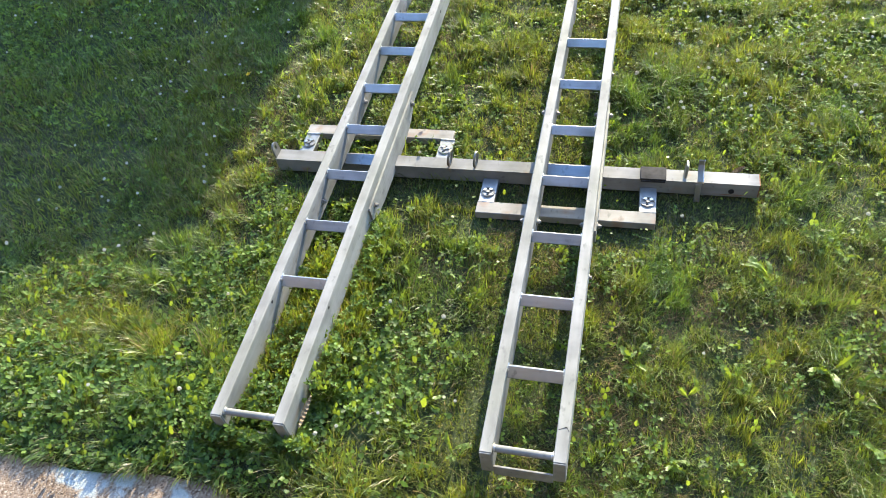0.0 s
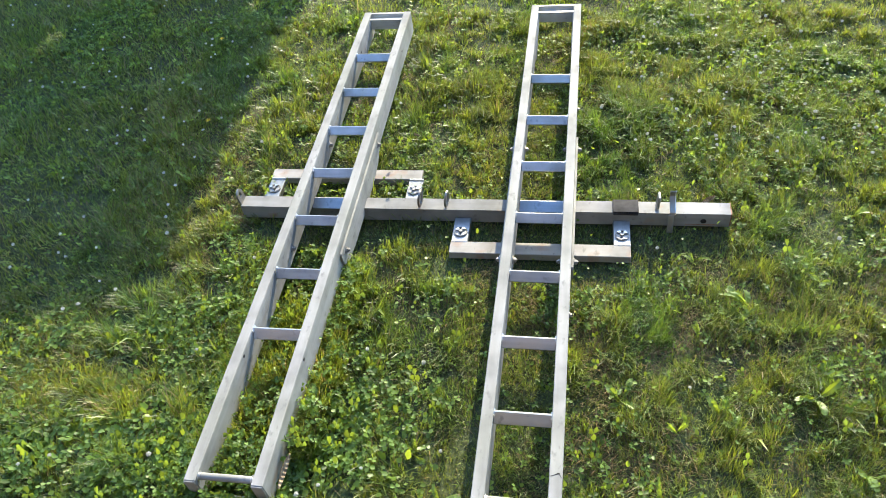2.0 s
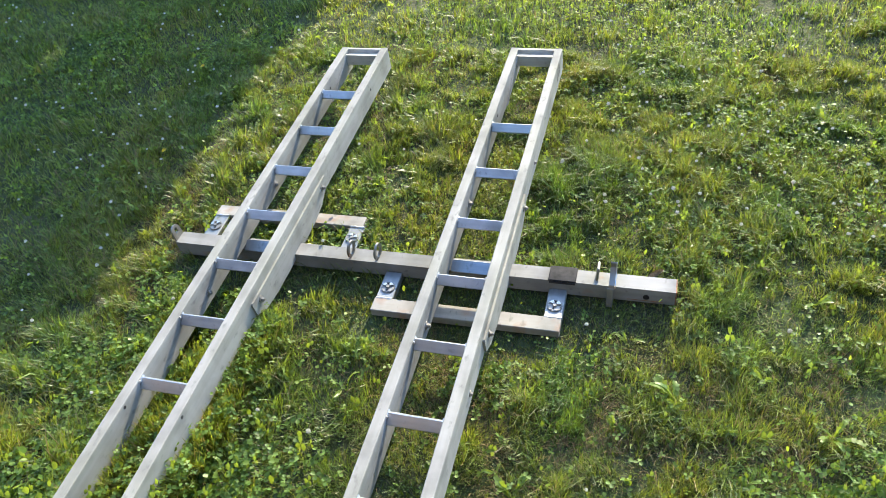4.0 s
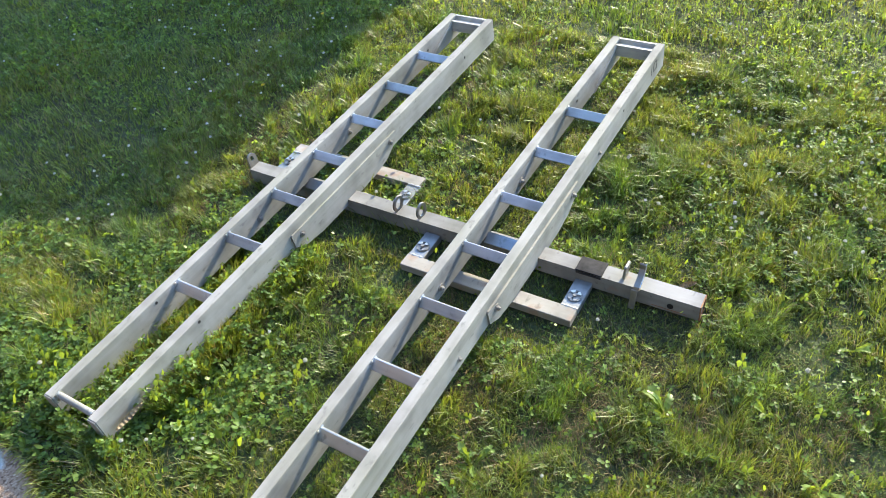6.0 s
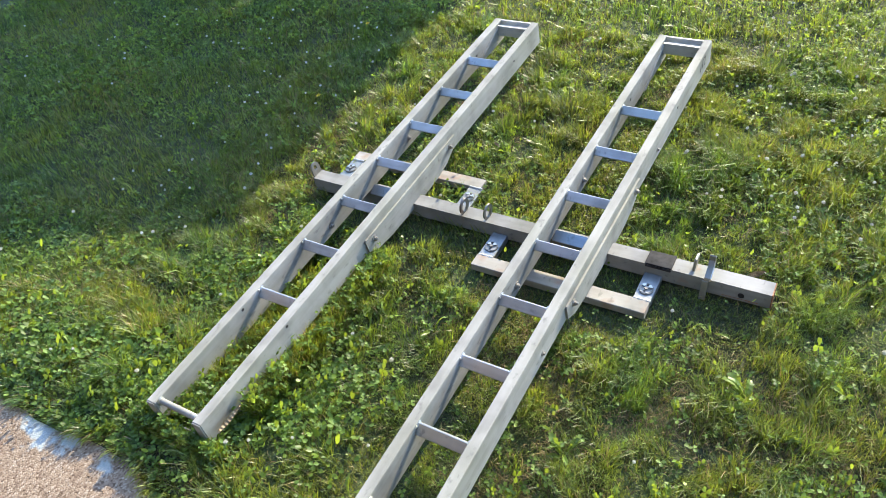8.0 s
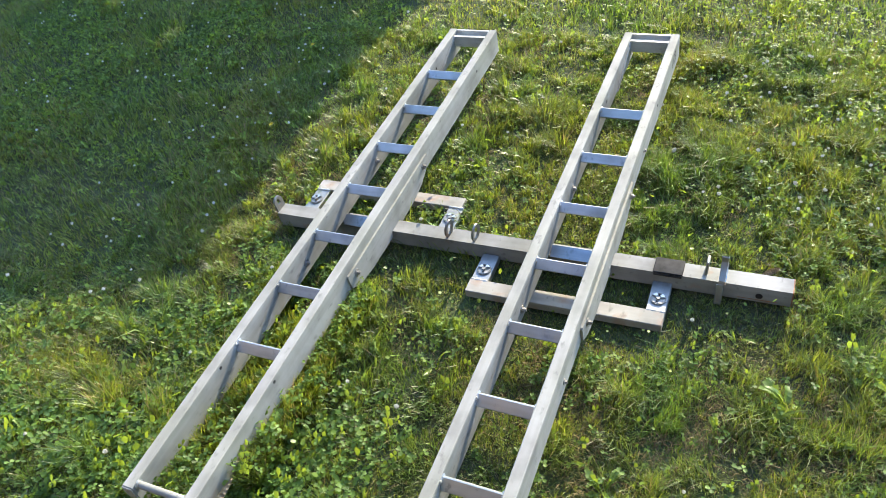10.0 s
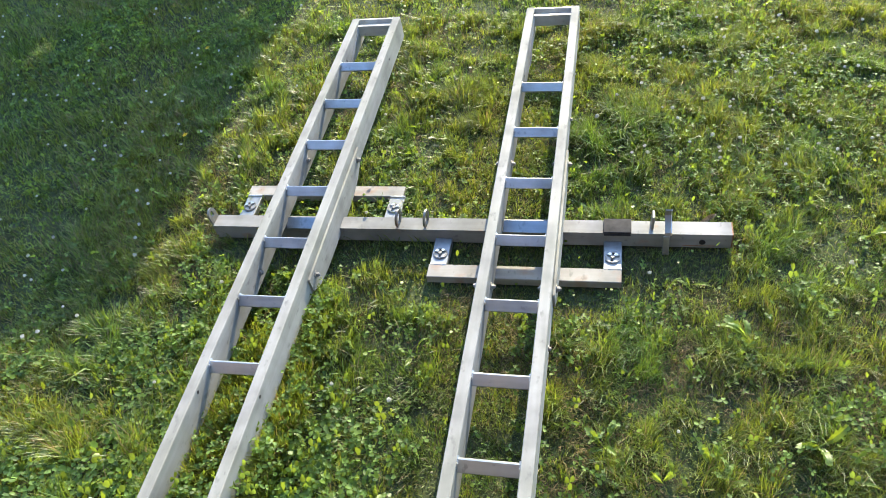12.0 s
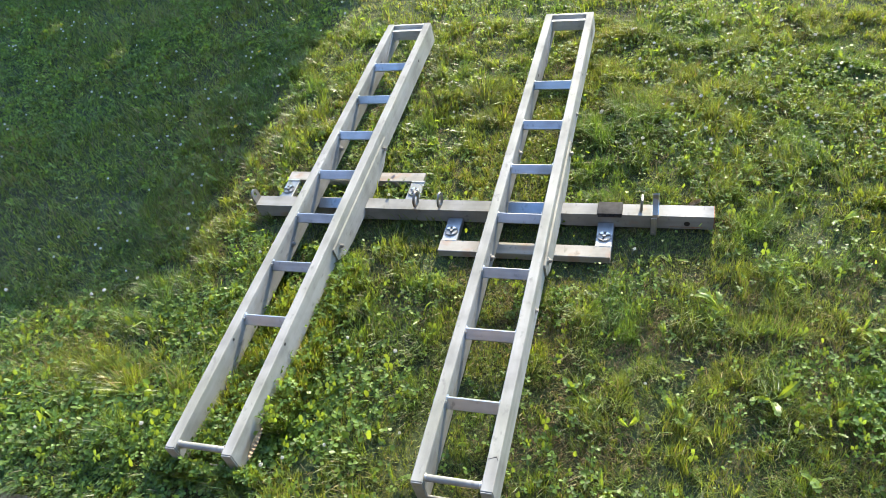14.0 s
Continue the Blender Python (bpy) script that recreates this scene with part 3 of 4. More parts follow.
def tuft(x, y):
    """Clumps a few centimetres across: 0 in the gaps, 1 in the heart of a clump."""
    c = 0.5 * value_noise(x, y, 13, 61) + 0.5 * value_noise(x + 0.013, y - 0.02, 30, 62)
    return np.clip((c - 0.3) / 0.4, 0, 1)


def blades(x, y, height, width, lean, drift=(0.0, 0.0), joints=3):
    """Grass blades that rise and arch over; height is the crest over the root."""
    n = len(x)
    z = ground_height(x, y) - 0.003
    a = 2.5 * math.tau * value_noise(x, y, 9.0, 63) + rng.normal(0, 1.2, n)
    dx, dy = np.cos(a) * lean + drift[0], np.sin(a) * lean + drift[1]
    pull = np.hypot(dx, dy) + 1e-6
    dx, dy = dx / pull, dy / pull
    first, last = 0.1 + 0.4 * np.clip(pull, 0, 1.5), 0.2 + 1.05 * np.clip(pull, 0, 1.6)
    twist = rng.normal(0, 0.45, n)
    wx, wy = (-dy * np.cos(twist) + dx * np.sin(twist)) * 0.5, (dx * np.cos(twist) + dy * np.sin(twist)) * 0.5
    out, up = np.zeros(n), np.zeros(n)
    rows, crest = [(out, up)], np.zeros(n)
    for i in range(joints):
        th = first + (last - first) * i / (joints - 1)
        out, up = out + np.sin(th) / joints, up + np.cos(th) / joints
        crest = np.maximum(crest, up)
        rows.append((out, up))
    size = height / np.clip(crest, 0.55, 1)
    taper = (0.75, 1.0, 0.8) if joints == 3 else (0.8, 0.9)
    vs = []
    for i, (out, up) in enumerate(rows):
        p = np.stack([x + dx * out * size, y + dy * out * size, z + up * size], -1)
        if i < joints:
            w = np.stack([wx, wy, 0.25 * twist], -1) * (width * taper[i])[:, None]
            vs += [p - w, p + w]
        else:
            vs.append(p)
    verts = np.stack(vs, 1).reshape(-1, 3)
    m = 2 * joints + 1
    base = np.arange(n)[:, None] * m
    quads = np.concatenate([base + np.array([[2 * i, 2 * i + 1, 2 * i + 3, 2 * i + 2]]) for i in range(joints - 1)])
    return verts, base + np.array([[m - 3, m - 2, m - 1]]), quads


def join(name, chunks, mat):
    vs, t3, t4, at = [], [], [], 0
    for v, f3, f4 in chunks:
        vs.append(v)
        t3.append(f3 + at)
        t4.append(f4 + at)
        at += len(v)
    return raw_mesh(name, np.concatenate(vs), np.concatenate(t3), np.concatenate(t4), mat)


def overgrown(n):
    """Roots in the strips beside, inside and in front of the ramp end by the paving."""
    strips = ((0.196, 0.25, -0.04, 0.75, 1.0), (-0.055, -0.006, -0.04, 0.75, 1.0), (0.032, 0.158, 0.02, 0.6, 0.8), (-0.05, 0.24, -0.06, -0.008, 0.9))
    return [(rng.uniform(x0, x1, int(n * f)), rng.uniform(y0, y1, int(n * f))) for x0, x1, y0, y1, f in strips]


def overgrown_top(x, y):
    """How high the growth stands over its root there."""
    rim = np.where(y < 0, np.where(y > -0.034, 0.115, 0.085), np.where((x > 0.03) & (x < 0.16), 0.13, np.where(x < 0, 0.13, 0.142)))
    rim = np.where((x > 0.19) & (y > -0.01) & (y < 0.12), 0.088, rim)
    return np.clip(rim - 0.075 * np.clip(y, 0, None) - ground_height(x, y), 0.012, 0.1)


def build_grass():
    chunks = []
    for n, area, wide, joints in ((190000, (-0.75, 0.5, -0.5, 2.25), 1.0, 3), (340000, (0.5, 1.95, -0.5, 2.25), 1.0, 2), (135000, (-3.1, -0.75, 0.0, 2.9), 1.2, 2), (52000, (-0.75, 2.5, 2.25, 3.3), 1.3, 2), (50000, (1.9, 2.9, -0.6, 2.6), 1.3, 2), (32000, (-5.5, 5.5, -4.0, 7.0), 3.4, 2)):
        x, y = scatter(n, *area)
        c, g = clover_share(x, y), tuft(x, y)
        keep = rng.rand(len(x)) < np.clip(1.3 - 0.7 * c, 0.3, 1.0) * np.where(x < -0.5, 0.75 + 0.25 * g, np.where(x < 0.5, 0.32, 0.45) + np.where(x < 0.5, 0.68, 0.55) * g ** 1.2)
        x, y, g = x[keep], y[keep], g[keep]
        tall = (0.021 + 0.032 * value_noise(x, y, 4.3, 31) ** 1.5 + 0.010 * value_noise(x, y, 11, 32)) * np.where(x < -0.5, 0.7 + 0.4 * g, 0.32 + 1.1 * g)
        tall = tall + 0.010 * np.exp(-((y - pave_edge(x) - 0.32) / 0.17) ** 2) * (x < 0.3)
        tall = tall * (1.0 - 0.4 * np.exp(-(((x - 0.36) / 0.18) ** 2 + ((y - 0.25) / 0.25) ** 2)))
        tall = tall * (1.0 - 0.3 * np.exp(-(((x - 0.38) / 0.22) ** 2 + ((y - 0.82) / 0.18) ** 2)))
        tall = np.where(near_bar(x, y), shaded_height(x, y), tall)
        h = tall * rng.uniform(0.4, 1.3, len(x))
        h = np.where(y - pave_edge(x) < 0.1, np.minimum(h, 0.008 + 0.14 * np.clip(y - pave_edge(x), 0, 1)), h)
        h = h * np.where(y > 0.95, 0.85, np.where(x > 0.6, 0.85, 1.0))
        lim = clear_height(x, y)
        keep = (lim > 0.01) & (~near_bar(x, y) | (rng.rand(len(x)) < 0.85))
        x, y, h = x[keep], y[keep], np.minimum(h, lim * rng.uniform(0.75, 1.0, len(x)))[keep]
        w = rng.uniform(0.0011, 0.0030, len(x)) * wide * np.where(y > 1.1, 1.3, np.where(x > 0.5, 0.8, 1.0))
        chunks.append(blades(x, y, h, w, rng.uniform(0.05, 1.1, len(x)), joints=joints))
    # short young blades that close the sward
    x, y = scatter(140000, -0.75, 1.95, -0.4, 2.5)
    keep = (clear_height(x, y) > 0.012) & (rng.rand(len(x)) < np.where(x > 0.5, 1.0 - 0.45 * tuft(x, y), 0.5 + 0.5 * tuft(x, y)))
    x, y = x[keep], y[keep]
    chunks.append(blades(x, y, rng.uniform(0.006, 0.017, len(x)), rng.uniform(0.0010, 0.0022, len(x)), rng.uniform(0.1, 1.3, len(x)), joints=2))
    # long tufts that hang over the paving
    x = rng.uniform(-3.0, 0.55, 14000)
    y = pave_edge(x) + np.abs(rng.normal(0, 0.035, len(x))) + 0.001
    h = rng.uniform(0.008, 0.034, len(x)) * (0.4 + 0.9 * tuft(x, y))
    h = np.minimum(h, np.clip(clear_height(x, y), 0.004, None))
    chunks.append(blades(x, y, h, rng.uniform(0.0018, 0.0038, len(x)), rng.uniform(0.2, 0.8, len(x)), (0.0, -0.9)))
    # taller grass round the lower end of the ramp beside the paving
    for x, y in overgrown(7000):
        hh = overgrown_top(x, y) * rng.uniform(0.5, 1.0, len(x))
        chunks.append(blades(x, y, hh, rng.uniform(0.0018, 0.004, len(x)), rng.uniform(0.05, 0.5, len(x)), (0.0, -0.1)))
    # long limp blades that lie over each other near the paving
    x, y = rng.uniform(-1.7, 0.0, 34000), rng.uniform(-0.1, 0.66, 34000)
    keep = (y > pave_edge(x) + 0.02) & (rng.rand(len(x)) < 0.15 + 0.85 * tuft(x, y)) & (clear_height(x, y) > 1)
    x, y = x[keep], y[keep]
    chunks.append(blades(x, y, rng.uniform(0.018, 0.04, len(x)), rng.uniform(0.0014, 0.003, len(x)), rng.uniform(0.4, 1.4, len(x))))
    tagged(new("lawn_grass", join("grass", chunks, GRASS)), "short sunlit lawn grass with dry straw blades", "grass", kind="stuff")


def build_thatch():
    """Dry blades lying low in worn patches."""
    x, y = scatter(190000, -0.9, 2.0, -0.45, 2.3)
    dry = value_noise(x, y, 3.1, 71) * 0.55 + value_noise(x, y, 9.0, 72) * 0.45
    dry = dry + 0.22 * np.exp(-(((x - 1.35) / 0.45) ** 2 + ((y - 0.4) / 0.4) ** 2)) + 0.1 * np.exp(-(((x + 0.62) / 0.16) ** 2 + ((y - 0.62) / 0.1) ** 2)) + 0.12 * np.exp(-(((x - 0.4) / 0.25) ** 2 + ((y - 1.35) / 0.3) ** 2))
    dry = dry - 0.2 * ((x < -0.05) & (y < 0.75)) + 0.3 * np.exp(-(((x - 1.66) / 0.16) ** 2 + ((y - 0.86) / 0.16) ** 2)) + 0.24 * np.exp(-(((x + 0.28) / 0.14) ** 2 + ((y - 0.9) / 0.14) ** 2))
    keep = (rng.rand(len(x)) < np.clip((dry - 0.5) * 2.6, 0.04, 0.8)) & (clear_height(x, y) > 0.018)
    x, y = x[keep], y[keep]
    chunk = blades(x, y, rng.uniform(0.010, 0.028, len(x)), rng.uniform(0.0009, 0.0022, len(x)), rng.uniform(0.8, 2.2, len(x)), joints=2)
    tagged(new("dry_grass", join("thatch", [chunk], THATCH)), "dry brown grass blades lying in worn patches of lawn", "dry grass", kind="stuff")


LEAFLET = np.array([[0.0, 0.0, 0.0], [0.5, 0.40, 0.16], [0.95, 0.30, 0.12], [0.9, 0.0, 0.0], [0.95, -0.30, 0.12], [0.5, -0.40, 0.16]])


def clover_mesh(x, y, h, size):
    n = len(x)
    z = ground_height(x, y)
    a, lean = rng.uniform(0, math.tau, n), rng.uniform(0, 0.35, n)
    top = np.stack([x + np.cos(a) * lean * h, y + np.sin(a) * lean * h, z + h], -1)
    spin = rng.uniform(0, math.tau, n)
    tilt_a, tilt = rng.uniform(0, math.tau, n), rng.normal(0, 0.62, n)
    vs = []
    for j in range(3):
        ang = spin + j * math.tau / 3
        u, v, w = LEAFLET[:, 0][None] * size[:, None], LEAFLET[:, 1][None] * size[:, None], LEAFLET[:, 2][None] * size[:, None]
        droop = rng.uniform(-0.35, 0.2, n)[:, None]
        lx = u * np.cos(ang)[:, None] - v * np.sin(ang)[:, None]
        ly = u * np.sin(ang)[:, None] + v * np.cos(ang)[:, None]
        lz = w + droop * u + np.tan(np.clip(tilt, -0.9, 0.9))[:, None] * (lx * np.cos(tilt_a)[:, None] + ly * np.sin(tilt_a)[:, None])
        vs.append(np.stack([top[:, 0:1] + lx, top[:, 1:2] + ly, top[:, 2:3] + lz], -1))
    vs = np.concatenate(vs, 1)
    stalk = np.stack([np.stack([x - 0.0007, y, z], -1), np.stack([x + 0.0007, y, z], -1), top], 1)
    verts = np.concatenate([vs, stalk], 1).reshape(-1, 3)
    base = (np.arange(n) * 21)[:, None]
    tri = []
    for j in range(3):
        for q in ((0, 2, 1), (0, 3, 2), (0, 4, 3), (0, 5, 4)):
            tri.append(base + np.array([[j * 6 + q[0], j * 6 + q[1], j * 6 + q[2]]]))
    tri.append(base + np.array([[18, 19, 20]]))
    return verts, np.concatenate(tri), np.zeros((0, 4), dtype=int)


def build_clover():
    chunks = []
    for n, area, grow in ((60000, (-0.9, 1.95, -0.5, 2.3), 1.1), (24000, (-3.1, -0.9, 0.0, 2.9), 1.15), (13000, (-0.9, 2.7, 2.3, 3.3), 1.15), (9000, (1.95, 2.7, -0.4, 2.3), 1.15)):
        x, y = scatter(n, *area)
        c = clover_share(x, y)
        keep = rng.rand(len(x)) < np.clip((c - 0.42) * 3.0 + 0.16 * (y > 1.1), 0.05, 0.75) * np.where(near_bar(x, y), 0.03, 1.0)
        x, y = x[keep], y[keep]
        h = (0.016 + 0.034 * value_noise(x, y, 3.4, 41)) * rng.uniform(0.6, 1.3, len(x))
        h = np.where(y - pave_edge(x) < 0.1, np.minimum(h, 0.018), h)
        lim = clear_height(x, y)
        keep = lim > 0.018
        x, y, h = x[keep], y[keep], np.minimum(h, np.where(near_bar(x, y), 0.016, lim) * 0.8)[keep]
        big = 1.0 + 0.35 * np.exp(-(((x + 0.4) / 0.6) ** 2 + ((y - 0.15) / 0.3) ** 2))
        big = big * np.where((y > 1.1) & (x > 0.3), 0.8, 1.0)
        big = big * (1.0 + 0.12 * np.exp(-(((x - 0.36) / 0.22) ** 2 + ((y - 0.2) / 0.3) ** 2)))
        chunks.append(clover_mesh(x, y, h, rng.uniform(0.006, 0.0125, len(x)) * grow * big))
    for x, y in overgrown(500):
        chunks.append(clover_mesh(x, y, overgrown_top(x, y) * rng.uniform(0.45, 0.95, len(x)), rng.uniform(0.006, 0.013, len(x))))
    tagged(new("clover_leaves", join("clover", chunks, CLOVER)), "low green clover leaves growing through the lawn", "clover", kind="stuff")


def build_broad_leaves():
    """Single rounded weed leaves that stand out bright among the grass."""
    n = 24000
    x, y = scatter(n, -1.8, 1.95, -0.3, 2.5)
    near = np.exp(-((y - pave_edge(x) - 0.35) / 0.33) ** 2) * (x < 0.55)
    keep = (rng.rand(len(x)) < 0.04 + 0.12 * value_noise(x, y, 3.0, 81) + 0.62 * near) & (clear_height(x, y) > 0.018)
    x, y, near = x[keep], y[keep], near[keep]
    n = len(x)
    z = ground_height(x, y) + np.minimum(rng.uniform(0.015, 0.05, n), clear_height(x, y) * 0.75)
    size = rng.uniform(0.003, 0.0062, n) * (1 + 0.35 * near)
    a, up = rng.uniform(0, math.tau, n), rng.normal(0.3, 0.5, n)
    shape = np.array([[0, 0, 0], [0.3, 0.75, 0.14], [1.0, 0.95, 0.12], [1.6, 0.6, 0.0], [1.75, 0, -0.1], [1.55, -0.65, 0.02], [0.95, -0.98, 0.14], [0.3, -0.7, 0.12], [0.9, 0, -0.05]])
    u, v, w = (shape[:, i][None] * size[:, None] * rng.uniform(0.75, 1.25, (n, 9)) for i in range(3))
    lx, ly = u * np.cos(a)[:, None] - v * np.sin(a)[:, None], u * np.sin(a)[:, None] + v * np.cos(a)[:, None]
    verts = np.stack([x[:, None] + lx, y[:, None] + ly, z[:, None] + w + np.tan(np.clip(up, -0.8, 1.0))[:, None] * u], -1).reshape(-1, 3)
    base = np.arange(n)[:, None] * 9
    tri = np.concatenate([base + np.array([[q, (q + 1) % 8, 8]]) for q in range(8)])
    tagged(new("weed_leaves", raw_mesh("weed_leaves", verts, tri, np.zeros((0, 4), int), BROAD)), "bright rounded weed leaves scattered among the grass", "weeds", kind="stuff")


def flower_head(r):
    """A clover head: many small pointed florets round a core."""
    bm = bmesh.new()
    bmesh.ops.create_icosphere(bm, subdivisions=2, radius=r * 0.7)
    for i in range(46):
        f = (i + 0.5) / 46
        th, ph = math.acos(1 - 1.75 * f), i * 2.39996
        d = Vector((math.sin(th) * math.cos(ph), math.sin(th) * math.sin(ph), math.cos(th)))
        side = d.cross(Vector((0.3, 0.2, 0.9))).normalized() * r * 0.2
        up = d.cross(side).normalized() * r * 0.2
        at = d * r * 0.62
        v = [bm.verts.new(at + side), bm.verts.new(at + up), bm.verts.new(at - side), bm.verts.new(at - up), bm.verts.new(d * r * (1.0 + 0.35 * ((i * 7) % 5) / 4) + Vector((0, 0, r * 0.12)))]
        for q in range(4):
            bm.faces.new((v[q], v[(q + 1) % 4], v[4]))
    return bm


def stalk(h, r, lean):
    bm = cylinder(r, h, pose(0, 0, h / 2), sides=6, r2=r * 0.75)
    for v in bm.verts:
        v.co.x += lean * (v.co.z / h) ** 2
    return bm


def build_flowers():
    first = tagged(new("clover_flower"), "small white clover flower on a thin stalk", "clover flower", "clover flowers in the lawn")
    part("stem", stalk(0.075, 0.0010, 0.008), STEM, first)
    part("head", moved(flower_head(0.0056), pose(0.008, 0, 0.077) @ Matrix.Diagonal((1, 1, 0.8, 1))), PETAL, first)
    spots = [(1.10, 0.85), (0.27, 0.0), (0.38, 0.10), (-0.42, 0.86)]
    tries = 0
    while len(spots) < 280 and tries < 15000:
        tries += 1
        x, y = random.uniform(-2.6, 1.9), random.uniform(0.0, 2.7)
        shade = x < -0.45 and y > 0.45
        corner = x > 0.95 and y > 1.2
        want = 0.5 if shade else (0.55 if corner else 0.07)
        if random.random() > want or float(clear_height(np.array([x]), np.array([y]))[0]) < 1 or value_noise(x, y, 1.6, 77) < random.uniform(0.1, 0.55):
            continue
        spots.append((x, y))
    for i, (x, y) in enumerate(spots):
        s = random.uniform(0.75, 1.15)
        m = pose(x, y, float(ground_height(x, y)) - 0.004, random.uniform(-9, 9), random.uniform(-9, 9), random.uniform(0, 360))
        first.scale = (s, s, s)
        if i == 0:
            first.matrix_basis = m @ Matrix.Diagonal((s, s, s, 1))
        else:
            copy_thing(first, m)


def toothed_leaf(length, width, teeth, arch, seed):
    """A weed leaf with a midrib fold, toothed edges and an arch."""
    r = random.Random(seed)
    bm = bmesh.new()
    rows, n = [], teeth * 2 + 3
    for i in range(n):
        f = i / (n - 1)
        w = width * (math.sin(math.pi * min(1, f * 0.92 + 0.06)) ** 0.8) * (0.35 + 0.75 * f)
        w *= (1.0 if i % 2 else 0.62) * r.uniform(0.85, 1.15)
        if i == n - 1:
            w = 0.0006
        if i < 2:
            w = width * 0.09
        z = arch * length * math.sin(f * math.pi * 0.8) * 0.8 + 0.01 * f
        x = length * (f - 0.06 * f * f)
        lift = w * 0.35
        rows.append([bm.verts.new((x - (0.0 if i % 2 else 0.006), -w, z + lift)), bm.verts.new((x, 0, z)), bm.verts.new((x - (0.0 if i % 2 else 0.006), w, z + lift))])
    for p, q in zip(rows, rows[1:]):
        bm.faces.new((p[0], p[1], q[1], q[0]))
        bm.faces.new((p[1], p[2], q[2], q[1]))
    return bm


def build_weeds():
    plants = [(1.326, 0.675, 0.075, 8), (0.977, 0.365, 0.065, 7), (1.44, 0.405, 0.075, 6), (1.219, 0.345, 0.055, 4), (1.185, 0.573, 0.035, 4), (1.142, 0.839, 0.035, 4), (1.203, 0.841, 0.035, 3), (1.421, 0.611, 0.045, 4), (1.484, 0.481, 0.05, 4),
              (1.238, 0.289, 0.055, 6), (0.931, 0.4, 0.035, 4), (1.12, 0.295, 0.045, 4), (1.526, 0.783, 0.05, 4), (0.491, 0.575, 0.06, 3), (1.667, 0.634, 0.07, 5), (1.556, 0.325, 0.05, 4), (1.517, 0.207, 0.055, 6), (0.495, 0.176, 0.055, 5), (-0.79, 0.344, 0.06, 6),
              (1.742, 1.857, 0.07, 5), (-0.579, 0.265, 0.05, 5), (1.07, 0.10, 0.055, 5), (-0.25, 0.12, 0.055, 5), (0.58, 0.05, 0.055, 4), (1.66, 1.05, 0.05, 4), (0.28, 0.3, 0.045, 3), (1.42, 1.25, 0.05, 4), (-0.45, 0.08, 0.05, 5), (-0.12, 0.36, 0.045, 4)]
    for i, (x, y, size, count) in enumerate(plants):
        thing = tagged(new("weed_plant"), "bright green broadleaf weed growing in the lawn", "weed", "broadleaf weeds in the lawn")
        thing.matrix_basis = pose(x, y, float(ground_height(x, y)) + 0.012, 0, 0, random.uniform(0, 360))
        for j in range(count):
            s = size * random.uniform(0.55, 1.15)
            leaf = toothed_leaf(s, s * random.uniform(0.15, 0.27), 5, random.uniform(0.15, 0.45), i * 17 + j)
            part("leaf", leaf, WEED, thing, m=pose(random.uniform(-0.012, 0.012), random.uniform(-0.012, 0.012), 0, random.uniform(-38, 38), random.uniform(-34, 6), j * 230 / count + random.uniform(-45, 45)))
    for x, y, h in ((-0.45, 1.36, 0.13), (-0.62, 1.95, 0.10)):
        thing = tagged(new("hawkweed_flower"), "yellow hawkweed flower on a tall green stem", "wildflower")
        thing.matrix_basis = pose(x, y, float(ground_height(x, y)) - 0.003, 4, -5, 30)
        part("stem", stalk(h, 0.0013, 0.01), STEM, thing)
        head = bmesh.new()
        for q in range(22):
            a, rr = q * 2.399, 0.003 + 0.0085 * (q / 22)
            c, s = math.cos(a), math.sin(a)
            v = [head.verts.new((0.002 * c - 0.0014 * s, 0.002 * s + 0.0014 * c, 0)), head.verts.new((0.002 * c + 0.0014 * s, 0.002 * s - 0.0014 * c, 0)), head.verts.new((rr * c + 0.0014 * s, rr * s - 0.0014 * c, 0.004)), head.verts.new((rr * c - 0.0014 * s, rr * s + 0.0014 * c, 0.004))]
            head.faces.new(v)
        part("head", moved(head, pose(0.01, 0, h)), YELLOW, thing)


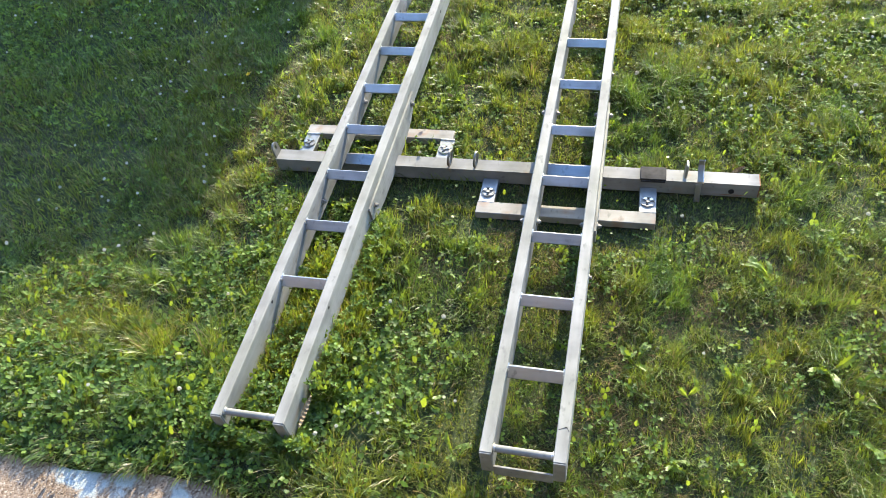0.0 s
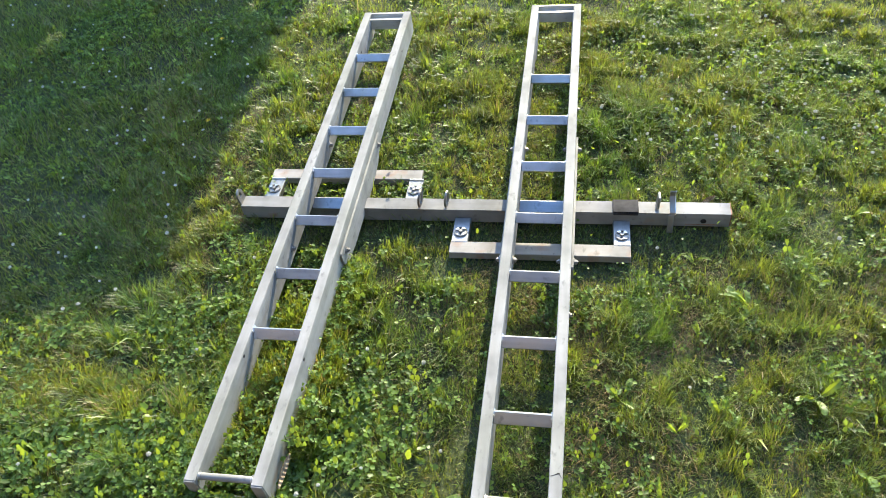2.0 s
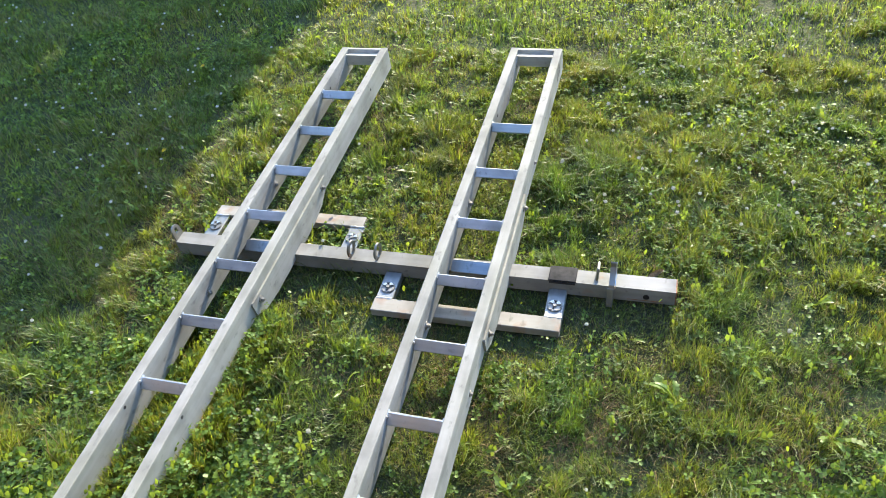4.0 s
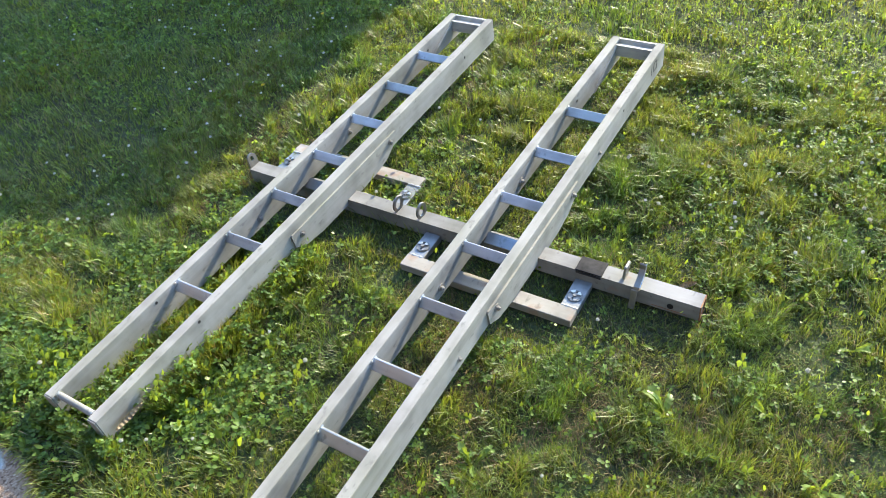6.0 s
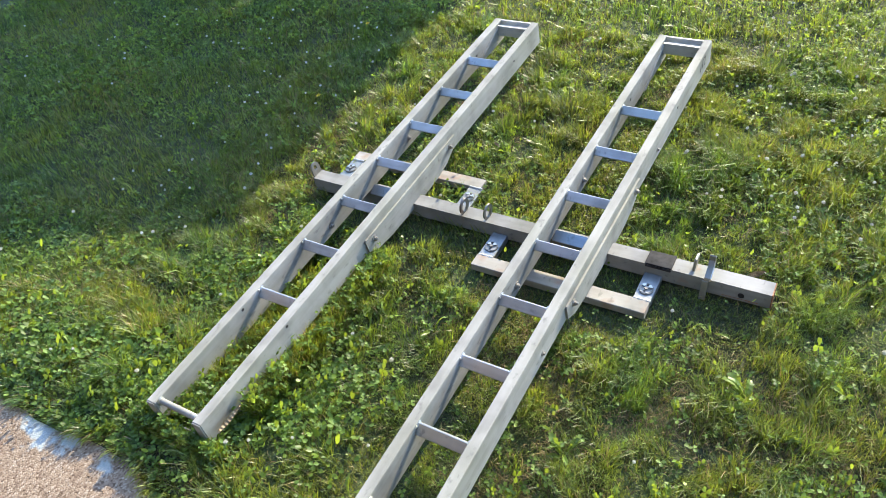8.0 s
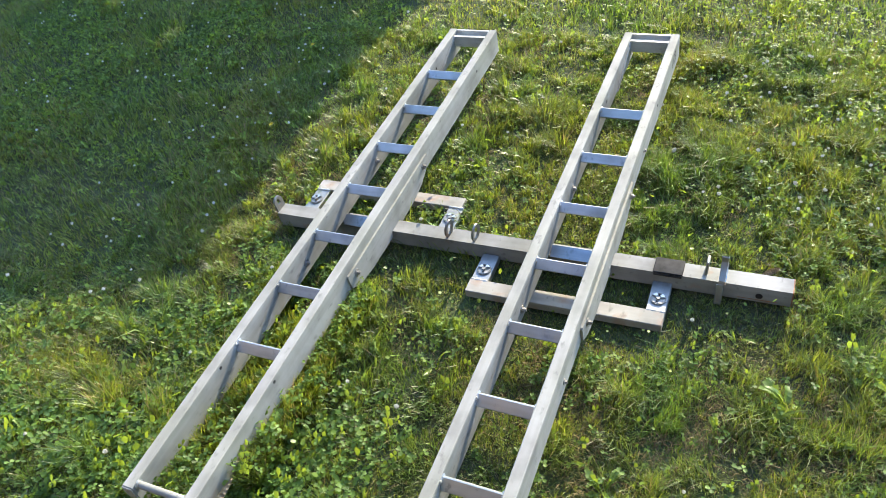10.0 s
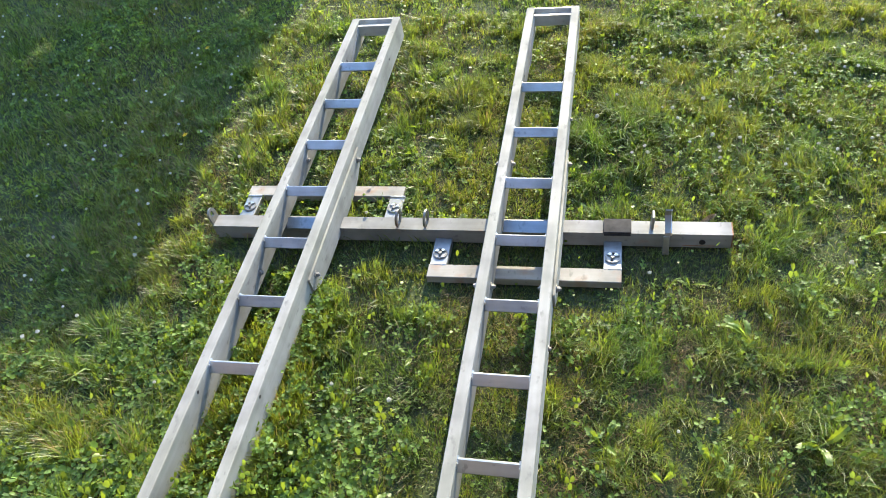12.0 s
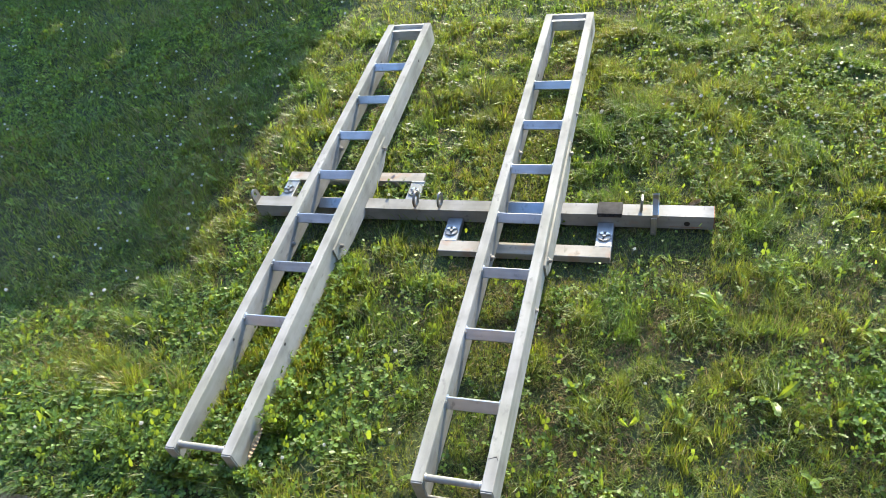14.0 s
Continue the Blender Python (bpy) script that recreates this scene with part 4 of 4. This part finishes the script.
def build_dry_leaf():
    spots = ((0.207, 0.022, 0.104, 28, -6, 86, 0.085, 0.008, "curled brown ribbed dry leaf beside a ramp end"), (1.235, 1.054, 0.034, 20, -16, 28, 0.046, 0.008, "curled brown dead leaf behind the carrier bar"), (0.307, 1.385, 0.03, -10, 8, 140, 0.03, 0.007, "small orange-brown dead leaf lying in the grass"))
    for x, y, z, rx, ry, rz, size, wide, label in spots:
        thing = tagged(new("dried_leaf"), label, "dead leaf")
        thing.matrix_basis = pose(x, y, z, rx, ry, rz)
        bm = bmesh.new()
        rows = []
        for i in range(17):
            f = i / 16
            w = wide * math.sin(math.pi * (0.12 + 0.8 * f))
            dz = 0.0022 * (i % 2)
            rows.append([bm.verts.new((size * f, w * math.cos(a), w * math.sin(a) + dz)) for a in np.linspace(-2.4, 0.5, 6)])
        for p, q in zip(rows, rows[1:]):
            for j in range(5):
                bm.faces.new((p[j], p[j + 1], q[j + 1], q[j]))
        part("blade", bm, DRY, thing)


def build_gravel():
    n = 1500
    x, y = rng.uniform(-1.6, 0.5, n), rng.uniform(-0.9, -0.12, n)
    keep = y < pave_edge(x) + 0.01
    x, y = x[keep], y[keep]
    s = rng.uniform(0.0012, 0.004, len(x))
    dirs = np.array([[1, 0, 0], [-1, 0, 0], [0, 1, 0], [0, -1, 0], [0, 0, 1], [0, 0, -1]], float)
    v = (np.stack([x, y, 0.058 + s * 0.3], -1)[:, None] + dirs[None] * s[:, None, None] * rng.uniform(0.6, 1.2, (len(x), 6, 1)) * np.array([1, 1, 0.6])).reshape(-1, 3)
    base = np.arange(len(x))[:, None] * 6
    tri = np.concatenate([base + np.array([q]) for q in ((0, 2, 4), (2, 1, 4), (1, 3, 4), (3, 0, 4), (2, 0, 5), (1, 2, 5), (3, 1, 5), (0, 3, 5))])
    tagged(new("gravel", raw_mesh("gravel", v, tri, np.zeros((0, 4), int), PAVING)), "loose beige grit on the paving", "gravel", kind="stuff")


build_weeds()
build_dry_leaf()
build_flowers()
build_gravel()
build_clover()
build_broad_leaves()
build_thatch()
build_grass()
